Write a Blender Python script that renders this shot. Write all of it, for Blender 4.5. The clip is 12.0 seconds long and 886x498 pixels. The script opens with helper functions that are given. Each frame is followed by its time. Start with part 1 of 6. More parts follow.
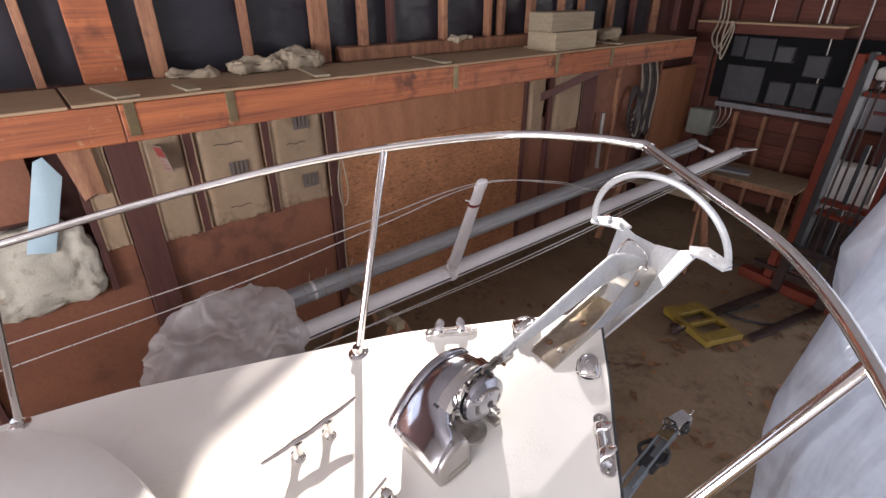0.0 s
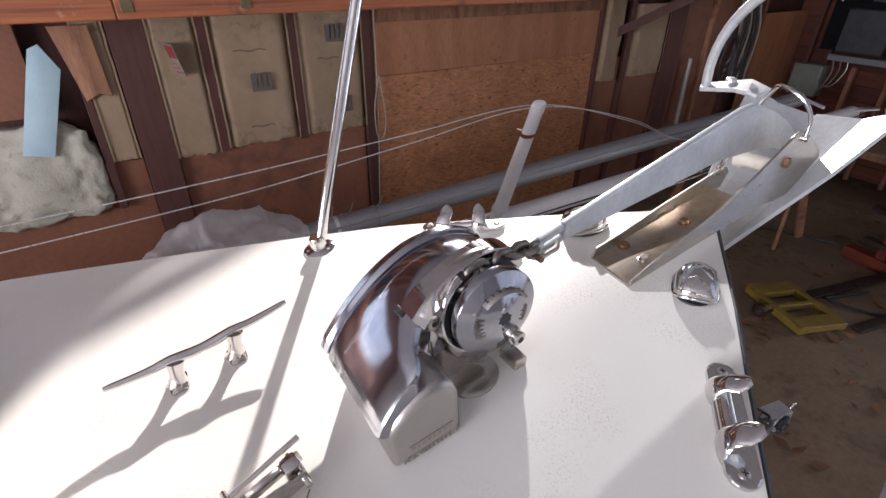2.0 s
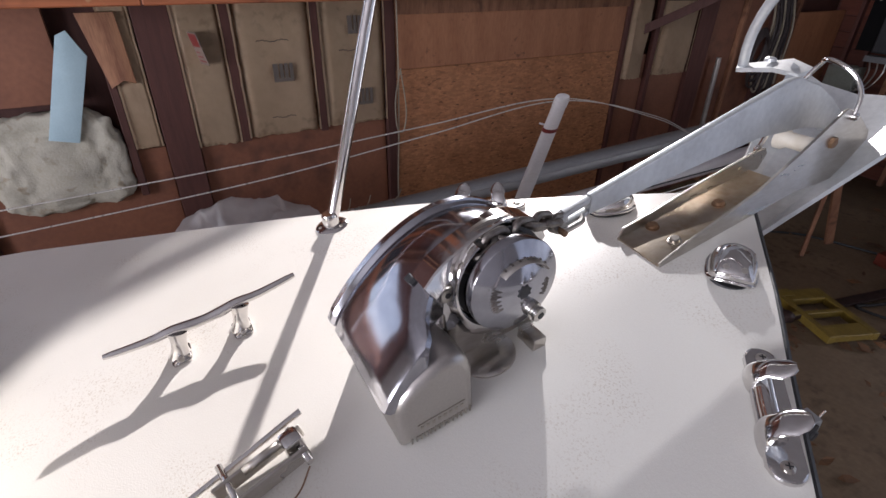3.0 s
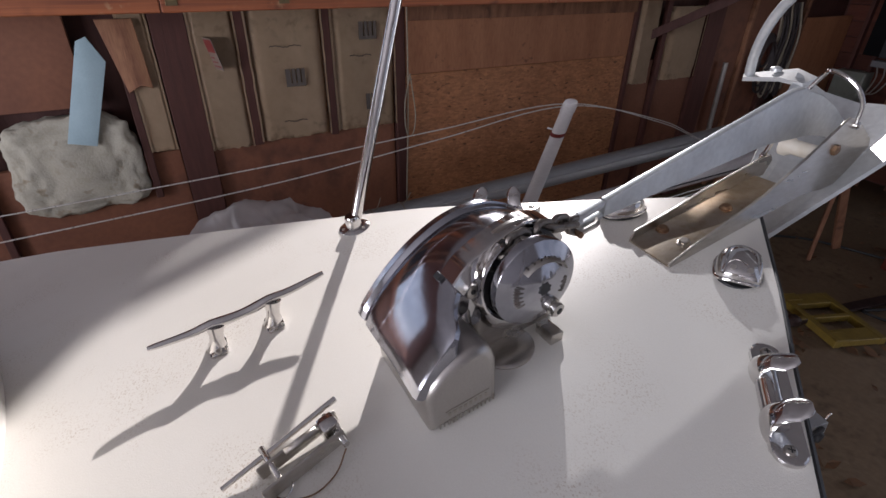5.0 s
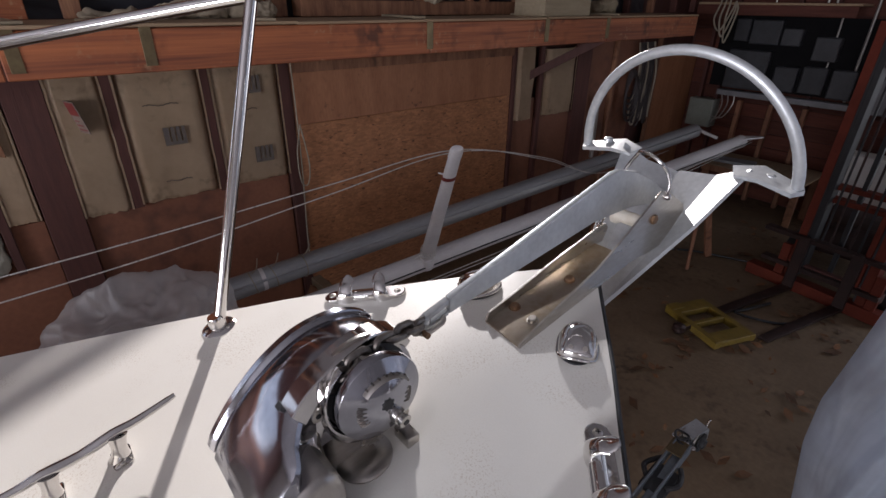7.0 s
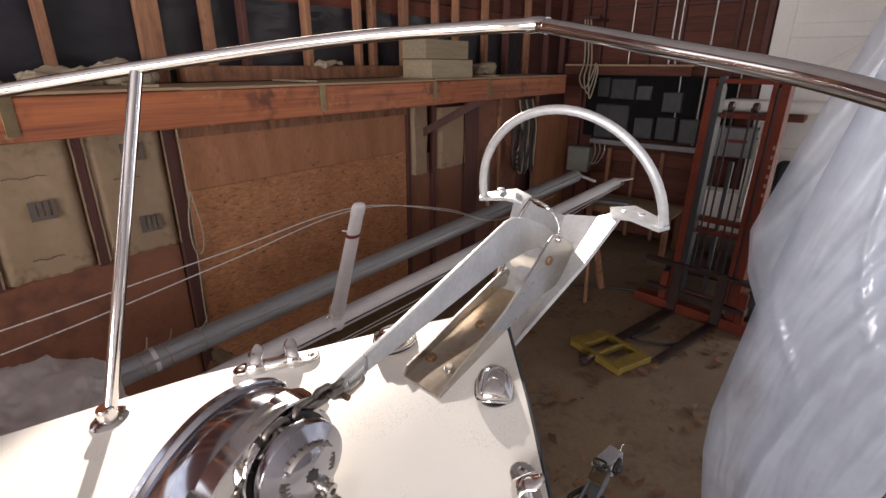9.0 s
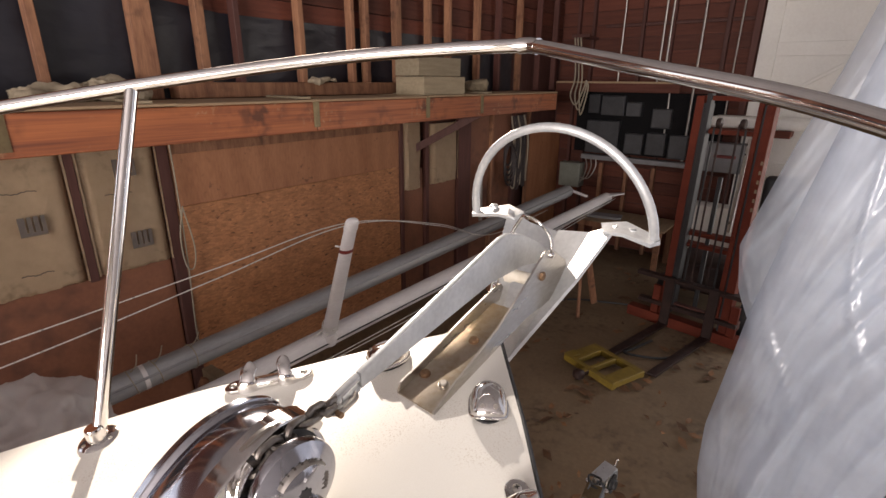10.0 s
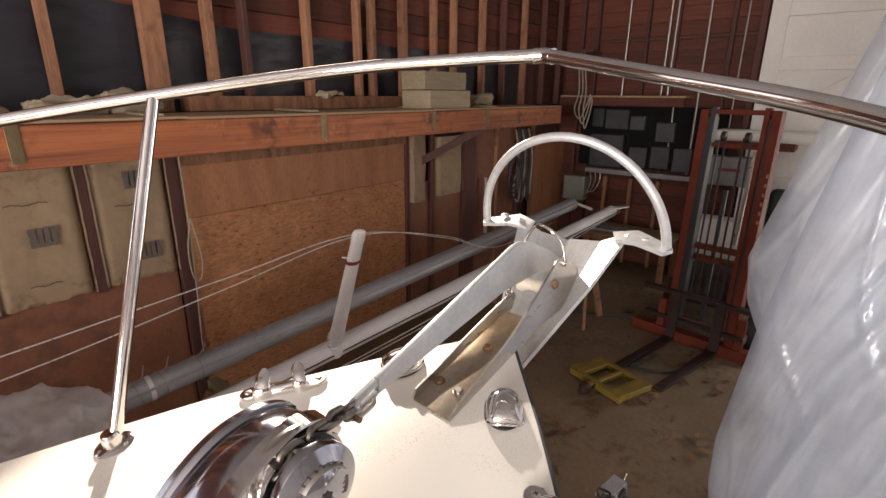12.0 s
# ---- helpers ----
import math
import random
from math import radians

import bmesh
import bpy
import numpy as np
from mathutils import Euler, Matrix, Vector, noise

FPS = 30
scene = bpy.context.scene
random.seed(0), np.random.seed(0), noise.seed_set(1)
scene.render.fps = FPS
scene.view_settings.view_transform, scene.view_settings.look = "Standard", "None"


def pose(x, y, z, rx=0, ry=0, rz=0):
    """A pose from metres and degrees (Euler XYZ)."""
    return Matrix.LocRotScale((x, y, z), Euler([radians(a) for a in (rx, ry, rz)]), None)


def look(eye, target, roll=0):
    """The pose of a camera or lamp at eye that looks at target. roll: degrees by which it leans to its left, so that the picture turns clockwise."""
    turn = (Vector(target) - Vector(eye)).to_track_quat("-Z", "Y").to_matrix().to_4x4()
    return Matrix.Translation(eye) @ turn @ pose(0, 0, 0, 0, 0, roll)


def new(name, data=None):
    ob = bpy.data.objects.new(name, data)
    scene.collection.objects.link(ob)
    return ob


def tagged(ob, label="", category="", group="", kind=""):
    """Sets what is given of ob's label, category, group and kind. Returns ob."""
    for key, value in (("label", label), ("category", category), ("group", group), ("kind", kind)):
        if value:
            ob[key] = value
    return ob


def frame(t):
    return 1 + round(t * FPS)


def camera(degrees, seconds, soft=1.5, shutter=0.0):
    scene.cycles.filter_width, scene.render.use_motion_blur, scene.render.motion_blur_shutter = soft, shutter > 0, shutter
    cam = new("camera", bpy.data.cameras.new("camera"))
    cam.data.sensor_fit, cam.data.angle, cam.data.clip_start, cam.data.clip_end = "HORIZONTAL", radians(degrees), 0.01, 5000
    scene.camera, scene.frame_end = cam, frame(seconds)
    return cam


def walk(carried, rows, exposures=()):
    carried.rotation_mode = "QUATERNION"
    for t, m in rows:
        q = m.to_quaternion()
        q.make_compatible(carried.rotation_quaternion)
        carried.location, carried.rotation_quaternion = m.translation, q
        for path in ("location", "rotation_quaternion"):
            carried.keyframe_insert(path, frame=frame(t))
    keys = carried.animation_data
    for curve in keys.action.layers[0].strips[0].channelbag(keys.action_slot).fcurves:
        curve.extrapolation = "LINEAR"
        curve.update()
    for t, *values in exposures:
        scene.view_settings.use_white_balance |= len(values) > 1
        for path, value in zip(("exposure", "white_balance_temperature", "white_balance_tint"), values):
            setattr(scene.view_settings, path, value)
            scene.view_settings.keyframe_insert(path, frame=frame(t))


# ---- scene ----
cam = camera(83.5, 12.0)
PATH = [
    (0, (0.685, -1.064, 3.372), (-0.685, 0.058, 2.442), 0.1),
    (0.5, (0.576, -0.909, 3.245), (-0.8, 0.166, 2.27), 0.3),
    (1, (0.51, -0.762, 3.094), (-0.886, 0.262, 2.091), 0.6),
    (1.5, (0.457, -0.725, 2.932), (-0.965, 0.245, 1.914), 0.8),
    (2, (0.423, -0.716, 2.836), (-1.033, 0.203, 1.818), 0.8),
    (2.5, (0.409, -0.702, 2.794), (-1.068, 0.184, 1.776), 1.1),
    (3, (0.41, -0.704, 2.775), (-1.083, 0.155, 1.759), 1.1),
    (3.5, (0.418, -0.732, 2.784), (-1.085, 0.108, 1.768), 1.1),
    (5.5, (0.442, -0.751, 2.805), (-1.067, 0.105, 1.81), 1.1),
    (6, (0.455, -0.718, 2.836), (-1.032, 0.199, 1.862), 1.0),
    (6.5, (0.468, -0.677, 2.86), (-0.971, 0.343, 1.919), 0.9),
    (7, (0.462, -0.638, 2.913), (-0.908, 0.51, 2.015), 0.7),
    (7.5, (0.468, -0.641, 2.914), (-0.823, 0.629, 2.067), 0.5),
    (7.7, (0.474, -0.64, 2.916), (-0.79, 0.674, 2.093), 0.3),
    (9.5, (0.473, -0.66, 2.929), (-0.684, 0.827, 2.258), 0.4),
    (10, (0.475, -0.66, 2.931), (-0.681, 0.839, 2.286), 0.4),
    (10.5, (0.47, -0.666, 2.926), (-0.688, 0.841, 2.302), 0.4),
    (11, (0.465, -0.676, 2.922), (-0.695, 0.834, 2.31), 0.4),
    (11.5, (0.463, -0.681, 2.92), (-0.705, 0.828, 2.318), 0.3),
    (12, (0.463, -0.683, 2.921), (-0.714, 0.821, 2.327), 0.4),
]
EXPOSURES = [(0.0, 1.57, 6550, 18), (1.0, 1.37, 6450, 18), (2.5, 0.9, 6200, 18), (3.5, 0.6, 6200, 18), (5.5, 0.31, 6200, 18), (6.5, 0.25, 6200, 18), (7.5, 0.46, 6350, 18), (9.5, 1.24, 7200, 18), (12.0, 1.24, 7600, 18)]
walk(cam, [(t, look(eye, target, roll)) for t, eye, target, roll in PATH], EXPOSURES)

# ---- light ----
SUN_FROM = Vector((-0.735, 0.525, 0.42)).normalized()
world = bpy.data.worlds.new("sky")
scene.world = world
world.use_nodes = True
wn = world.node_tree.nodes
sky = wn.new("ShaderNodeTexSky")
sky.sky_type = "NISHITA"
sky.sun_disc = False
sky.sun_elevation = math.asin(SUN_FROM.z)
sky.sun_rotation = math.atan2(SUN_FROM.x, SUN_FROM.y)
world.node_tree.links.new(sky.outputs["Color"], wn["Background"].inputs["Color"])
wn["Background"].inputs["Strength"].default_value = 0.12

sun_data = bpy.data.lights.new("sun", "SUN")
sun_data.energy, sun_data.angle, sun_data.color = 4.9, radians(0.9), (1.0, 0.95, 0.87)
sun = new("sun", sun_data)
sun.matrix_world = look(SUN_FROM * 30, (0, 0, 0))


def fill_light(name, eye, target, sx, sy, watts, colour):
    d = bpy.data.lights.new(name, "AREA")
    d.shape, d.size, d.size_y, d.energy, d.color = "RECTANGLE", sx, sy, watts, colour
    ob = new(name, d)
    ob.matrix_world = look(eye, target)
    return ob


# added fill lamps in two assumed, unseen doorways, standing in for daylight
fill_light("south_fill_lamp", (1.6, -7.9, 2.0), (1.6, 0, 2.0), 5.0, 3.6, 680, (0.95, 0.97, 1.0))
fill_light("north_fill_lamp", (2.9, 8.2, 1.9), (2.9, 0, 1.9), 3.0, 3.4, 70, (0.93, 0.97, 1.0))

# ---- materials ----
def material(name, c1, c2=None, rough=0.6, metal=0.0, scale=6.0, stretch=(1, 1, 1), fine=60.0, bump=0.15, spread=0.5, rvar=0.12, per=0.0, island=0.0, coat=0.0, bump_d=0.01):
    """Two colours mixed by a broad and a fine noise, with grain along the stretch, relief and uneven gloss."""
    m = bpy.data.materials.new(name)
    m.use_nodes = True
    nt = m.node_tree
    N, L = nt.nodes, nt.links
    bs = N["Principled BSDF"]
    c2 = c2 or tuple(v * 0.75 for v in c1)
    tc = N.new("ShaderNodeTexCoord")
    mp = N.new("ShaderNodeMapping")
    mp.inputs["Scale"].default_value = stretch
    L.new(tc.outputs["Object"], mp.inputs["Vector"])
    vec = mp.outputs["Vector"]
    oi = N.new("ShaderNodeObjectInfo")
    if per:
        sh = N.new("ShaderNodeVectorMath")
        sh.operation = "ADD"
        off = N.new("ShaderNodeVectorMath")
        off.operation = "SCALE"
        off.inputs[0].default_value = (13.0, 7.0, 5.0)
        L.new(oi.outputs["Random"], off.inputs["Scale"])
        L.new(vec, sh.inputs[0])
        L.new(off.outputs[0], sh.inputs[1])
        vec = sh.outputs[0]
    n1 = N.new("ShaderNodeTexNoise")
    n1.inputs["Scale"].default_value, n1.inputs["Detail"].default_value = scale, 5
    n2 = N.new("ShaderNodeTexNoise")
    n2.inputs["Scale"].default_value, n2.inputs["Detail"].default_value = fine, 3
    for n in (n1, n2):
        L.new(vec, n.inputs["Vector"])
    mx = N.new("ShaderNodeMath")
    mx.operation = "MULTIPLY_ADD"
    mx.inputs[1].default_value = 0.6
    L.new(n1.outputs["Fac"], mx.inputs[0])
    sc = N.new("ShaderNodeMath")
    sc.operation = "MULTIPLY"
    sc.inputs[1].default_value = 0.4
    L.new(n2.outputs["Fac"], sc.inputs[0])
    L.new(sc.outputs[0], mx.inputs[2])
    ramp = N.new("ShaderNodeMapRange")
    ramp.inputs["From Min"].default_value, ramp.inputs["From Max"].default_value = 0.5 - 0.35 * spread, 0.5 + 0.35 * spread
    L.new(mx.outputs[0], ramp.inputs["Value"])
    mix = N.new("ShaderNodeMix")
    mix.data_type = "RGBA"
    mix.inputs["A"].default_value, mix.inputs["B"].default_value = (*c1, 1), (*c2, 1)
    L.new(ramp.outputs["Result"], mix.inputs["Factor"])
    col = mix.outputs["Result"]
    if per or island:
        hs = N.new("ShaderNodeHueSaturation")
        ma = N.new("ShaderNodeMapRange")
        k = per or island
        ma.inputs["To Min"].default_value, ma.inputs["To Max"].default_value = 1 - k, 1 + k
        if island:
            ge = N.new("ShaderNodeNewGeometry")
            L.new(ge.outputs["Random Per Island"], ma.inputs["Value"])
        else:
            L.new(oi.outputs["Random"], ma.inputs["Value"])
        L.new(ma.outputs["Result"], hs.inputs["Value"])
        L.new(col, hs.inputs["Color"])
        col = hs.outputs["Color"]
    L.new(col, bs.inputs["Base Color"])
    rr = N.new("ShaderNodeMapRange")
    rr.inputs["To Min"].default_value, rr.inputs["To Max"].default_value = max(0.02, rough - rvar), min(1, rough + rvar)
    L.new(n1.outputs["Fac"], rr.inputs["Value"])
    L.new(rr.outputs["Result"], bs.inputs["Roughness"])
    bs.inputs["Metallic"].default_value = metal
    bs.inputs["Coat Weight"].default_value = coat
    if bump:
        bu = N.new("ShaderNodeBump")
        bu.inputs["Strength"].default_value, bu.inputs["Distance"].default_value = bump, bump_d
        L.new(mx.outputs[0], bu.inputs["Height"])
        L.new(bu.outputs["Normal"], bs.inputs["Normal"])
    return m


GEL = material("gelcoat", (0.82, 0.80, 0.745), (0.76, 0.735, 0.675), 0.42, scale=3, fine=520, bump=0.3, bump_d=0.002, rvar=0.1)
GEL_SMOOTH = material("smooth_gelcoat", (0.80, 0.79, 0.75), (0.75, 0.73, 0.69), 0.3, scale=2, fine=30, bump=0.02)
STEEL = material("polished_stainless", (0.74, 0.72, 0.70), (0.62, 0.60, 0.59), 0.09, 1.0, scale=9, fine=90, bump=0.03, rvar=0.05, bump_d=0.003)
# darker, cooler stainless: the dark surroundings it mirrors are put into the colour
STEEL_HOOD = material("satin_stainless_dark_reflection", (0.46, 0.46, 0.50), (0.37, 0.37, 0.40), 0.13, 1.0, scale=9, fine=120, bump=0.03, rvar=0.06, bump_d=0.002)
STEEL_BASE = material("satin_bead_blasted_stainless", (0.56, 0.53, 0.50), (0.47, 0.445, 0.42), 0.3, 1.0, scale=9, fine=300, bump=0.05, rvar=0.06, bump_d=0.002)
STEEL_WORN = material("brushed_stainless", (0.62, 0.60, 0.57), (0.44, 0.40, 0.35), 0.3, 1.0, scale=12, stretch=(1, 0.3, 1), fine=140, bump=0.06, rvar=0.12, bump_d=0.003)
STEEL_STAIN = material("tea_stained_stainless", (0.60, 0.56, 0.49), (0.34, 0.24, 0.14), 0.33, 1.0, scale=11, fine=70, bump=0.08, rvar=0.12, spread=0.8, bump_d=0.003)
GALV = material("galvanised_steel", (0.60, 0.62, 0.63), (0.44, 0.455, 0.47), 0.42, 0.55, scale=14, fine=90, bump=0.2, bump_d=0.004)
CHAIN = material("chain_steel", (0.24, 0.225, 0.21), (0.13, 0.105, 0.09), 0.45, 0.9, scale=60, fine=200, bump=0.2, bump_d=0.002)
RUST = material("rusty_bolt", (0.30, 0.20, 0.12), (0.18, 0.09, 0.05), 0.5, 0.7, scale=60, fine=200, bump=0.2, bump_d=0.002)
# black rubber; also the painted shade inside the forklift's channels
DARK = material("black_rubber_and_shade", (0.018, 0.018, 0.02), (0.03, 0.03, 0.032), 0.55, scale=12, fine=90, bump=0.1)
# near black without sheen: the end wall's dimness is put into the colour
BLACKBOARD = material("dim_black_board", (0.008, 0.008, 0.009), (0.014, 0.013, 0.014), 0.92, scale=5, fine=60, bump=0.1)
BLACKBOARD.node_tree.nodes["Principled BSDF"].inputs["Specular IOR Level"].default_value = 0.1
MASTGREY = material("grey_alloy_mast", (0.36, 0.37, 0.38), (0.27, 0.27, 0.28), 0.42, 0.35, scale=4, stretch=(1, 0.2, 1), fine=60, bump=0.06)
SPARWHITE = material("white_painted_spar", (0.74, 0.72, 0.72), (0.60, 0.57, 0.58), 0.42, scale=4, stretch=(1, 0.25, 1), fine=70, bump=0.06)
BEAMW = material("orange_fir_beam", (0.48, 0.15, 0.052), (0.13, 0.036, 0.021), 0.6, scale=3.2, stretch=(3, 0.13, 5), fine=17, bump=0.3, spread=0.6, per=0.12)
STUDW = material("old_fir_stud", (0.37, 0.18, 0.095), (0.15, 0.06, 0.035), 0.75, scale=4, stretch=(4, 4, 0.45), fine=30, bump=0.3, spread=0.6, per=0.2)
DARKW = material("dark_stained_wood", (0.11, 0.035, 0.026), (0.055, 0.02, 0.016), 0.7, scale=6, stretch=(5, 5, 0.5), fine=40, bump=0.25, spread=0.9, per=0.2)
REDBOARD = material("red_brown_sheathing", (0.15, 0.038, 0.019), (0.06, 0.016, 0.010), 0.75, scale=5, stretch=(0.5, 0.5, 6), fine=40, bump=0.3, spread=0.9, per=0.25)
PLANKTOP = material("weathered_plank", (0.36, 0.25, 0.15), (0.21, 0.14, 0.085), 0.8, scale=5, stretch=(5, 0.5, 5), fine=40, bump=0.25, spread=0.9, per=0.15)
PALEW = material("pale_timber_block", (0.34, 0.28, 0.19), (0.20, 0.155, 0.10), 0.8, scale=6, stretch=(4, 0.6, 6), fine=50, bump=0.25, spread=0.8, per=0.12)
PLY = material("orange_plywood", (0.42, 0.185, 0.088), (0.25, 0.098, 0.047), 0.6, scale=3, stretch=(3, 2.2, 0.5), fine=30, bump=0.12, spread=0.6)
HARDB = material("brown_hardboard", (0.25, 0.10, 0.053), (0.15, 0.054, 0.031), 0.6, scale=1.6, fine=30, bump=0.06, spread=0.7)
KRAFT = material("kraft_paper", (0.62, 0.46, 0.31), (0.50, 0.35, 0.22), 0.6, scale=3, fine=22, bump=0.35, spread=0.8, per=0.08)
FLUFF = material("white_mineral_wool", (0.54, 0.515, 0.44), (0.36, 0.325, 0.25), 0.95, scale=9, fine=70, bump=0.6, spread=0.9)
WOOLDIRTY = material("grey_dusty_wool", (0.40, 0.34, 0.25), (0.24, 0.19, 0.13), 0.95, scale=9, fine=70, bump=0.6, spread=0.9)
INK = material("dark_ink", (0.09, 0.075, 0.07), (0.14, 0.11, 0.09), 0.95, scale=20, fine=90, bump=0)
BLUEFOAM = material("pale_blue_foam", (0.42, 0.56, 0.62), (0.35, 0.48, 0.54), 0.7, scale=6, fine=90, bump=0.06)
BLACKPOLY = material("black_polythene", (0.009, 0.009, 0.014), (0.016, 0.015, 0.022), 0.45, scale=1.1, stretch=(1, 1, 2.2), fine=2.6, bump=0.5, bump_d=0.1)
FORKRED = material("orange_red_forklift_paint", (0.19, 0.04, 0.022), (0.085, 0.02, 0.014), 0.62, scale=7, fine=60, bump=0.12, spread=0.9)
FORKDARK = material("grimy_dark_steel", (0.05, 0.024, 0.02), (0.026, 0.016, 0.014), 0.55, 0.3, scale=8, fine=60, bump=0.2)
FORKRED.node_tree.nodes["Principled BSDF"].inputs["Specular IOR Level"].default_value = 0.12
YELLOW = material("worn_yellow_paint", (0.27, 0.18, 0.022), (0.11, 0.07, 0.016), 0.55, scale=9, fine=60, bump=0.15, spread=0.9)
DIRT = material("sandy_dirt_floor", (0.235, 0.16, 0.093), (0.12, 0.078, 0.045), 0.9, scale=1.6, fine=26, bump=0.5, spread=0.9, bump_d=0.02)
LEAFM = material("dry_leaf", (0.20, 0.085, 0.03), (0.11, 0.06, 0.03), 0.8, scale=20, fine=90, bump=0.1, island=0.45)
WHITEPAINT = material("white_door_paint", (0.80, 0.79, 0.75), (0.72, 0.70, 0.66), 0.5, scale=2, fine=30, bump=0.05)
BOXPALE = material("pale_grey_enclosure", (0.26, 0.26, 0.27), (0.18, 0.18, 0.19), 0.5, 0.1, scale=6, fine=60, bump=0.06)
# grey lowered to carry the dim light at the end wall
BOXGREY = material("grey_enclosure", (0.06, 0.062, 0.068), (0.032, 0.032, 0.036), 0.5, 0.1, scale=6, fine=60, bump=0.06, per=0.2)
CONDUIT = material("zinc_conduit", (0.50, 0.47, 0.44), (0.36, 0.33, 0.30), 0.4, 0.7, scale=10, fine=60, bump=0.05)
ROPE = material("pale_rope", (0.38, 0.33, 0.25), (0.25, 0.21, 0.16), 0.85, scale=60, fine=200, bump=0.3, bump_d=0.003)
ROPEDARK = material("dark_hose", (0.05, 0.035, 0.035), (0.03, 0.022, 0.022), 0.6, scale=30, fine=90, bump=0.1)
WIRE = material("stainless_wire_rope", (0.78, 0.76, 0.72), (0.62, 0.60, 0.57), 0.3, 0.5, scale=60, fine=300, bump=0.1, bump_d=0.001)
SIGNRED = material("red_sign_paint", (0.22, 0.03, 0.026), (0.15, 0.024, 0.022), 0.5, scale=9, fine=60, bump=0.03)
SIGNWHITE = material("white_sign_paint", (0.24, 0.18, 0.15), (0.16, 0.12, 0.10), 0.5, scale=9, fine=60, bump=0.03)
NYLON = material("white_nylon", (0.74, 0.70, 0.62), (0.62, 0.56, 0.46), 0.4, scale=15, fine=90, bump=0.05)
STRAP = material("green_zinc_strap", (0.20, 0.155, 0.08), (0.13, 0.09, 0.05), 0.45, 0.6, scale=12, fine=70, bump=0.1)
ROOFGREY = material("grey_roof_sheet", (0.36, 0.35, 0.365), (0.22, 0.21, 0.215), 0.6, scale=0.9, fine=8, bump=0.1, spread=0.9)
ARMGREY = material("blue_grey_painted_steel", (0.22, 0.25, 0.28), (0.15, 0.17, 0.19), 0.45, 0.2, scale=9, fine=70, bump=0.08)
GREEN = material("pale_green_grey_paint", (0.27, 0.29, 0.25), (0.20, 0.21, 0.18), 0.5, scale=6, fine=50, bump=0.05)


def osb_material():
    m = material("oriented_strand_board", (0.47, 0.21, 0.094), (0.29, 0.118, 0.052), 0.62, scale=4, fine=42, bump=0.15, spread=0.6)
    nt = m.node_tree
    N, L = nt.nodes, nt.links
    tc = N.new("ShaderNodeTexCoord")
    mp = N.new("ShaderNodeMapping")
    mp.inputs["Scale"].default_value, mp.inputs["Rotation"].default_value = (1, 0.8, 2.2), (0.35, 0, 0)
    vo = N.new("ShaderNodeTexVoronoi")
    vo.inputs["Scale"].default_value = 29
    L.new(tc.outputs["Object"], mp.inputs["Vector"])
    L.new(mp.outputs["Vector"], vo.inputs["Vector"])
    bw = N.new("ShaderNodeSeparateColor")
    L.new(vo.outputs["Color"], bw.inputs["Color"])
    dark = N.new("ShaderNodeMapRange")
    dark.inputs["From Min"].default_value, dark.inputs["From Max"].default_value = 0.935, 1.0
    dark.inputs["To Min"].default_value, dark.inputs["To Max"].default_value = 0.0, 0.72
    L.new(bw.outputs["Red"], dark.inputs["Value"])
    hs = N.new("ShaderNodeHueSaturation")
    mr = N.new("ShaderNodeMapRange")
    mr.inputs["To Min"].default_value, mr.inputs["To Max"].default_value = 0.78, 1.2
    L.new(bw.outputs["Green"], mr.inputs["Value"])
    L.new(mr.outputs["Result"], hs.inputs["Value"])
    bs = N["Principled BSDF"]
    L.new(bs.inputs["Base Color"].links[0].from_socket, hs.inputs["Color"])
    mix = N.new("ShaderNodeMix")
    mix.data_type = "RGBA"
    mix.inputs["B"].default_value = (0.05, 0.02, 0.012, 1)
    L.new(dark.outputs["Result"], mix.inputs["Factor"])
    L.new(hs.outputs["Color"], mix.inputs["A"])
    L.new(mix.outputs["Result"], bs.inputs["Base Color"])
    return m


OSB = osb_material()


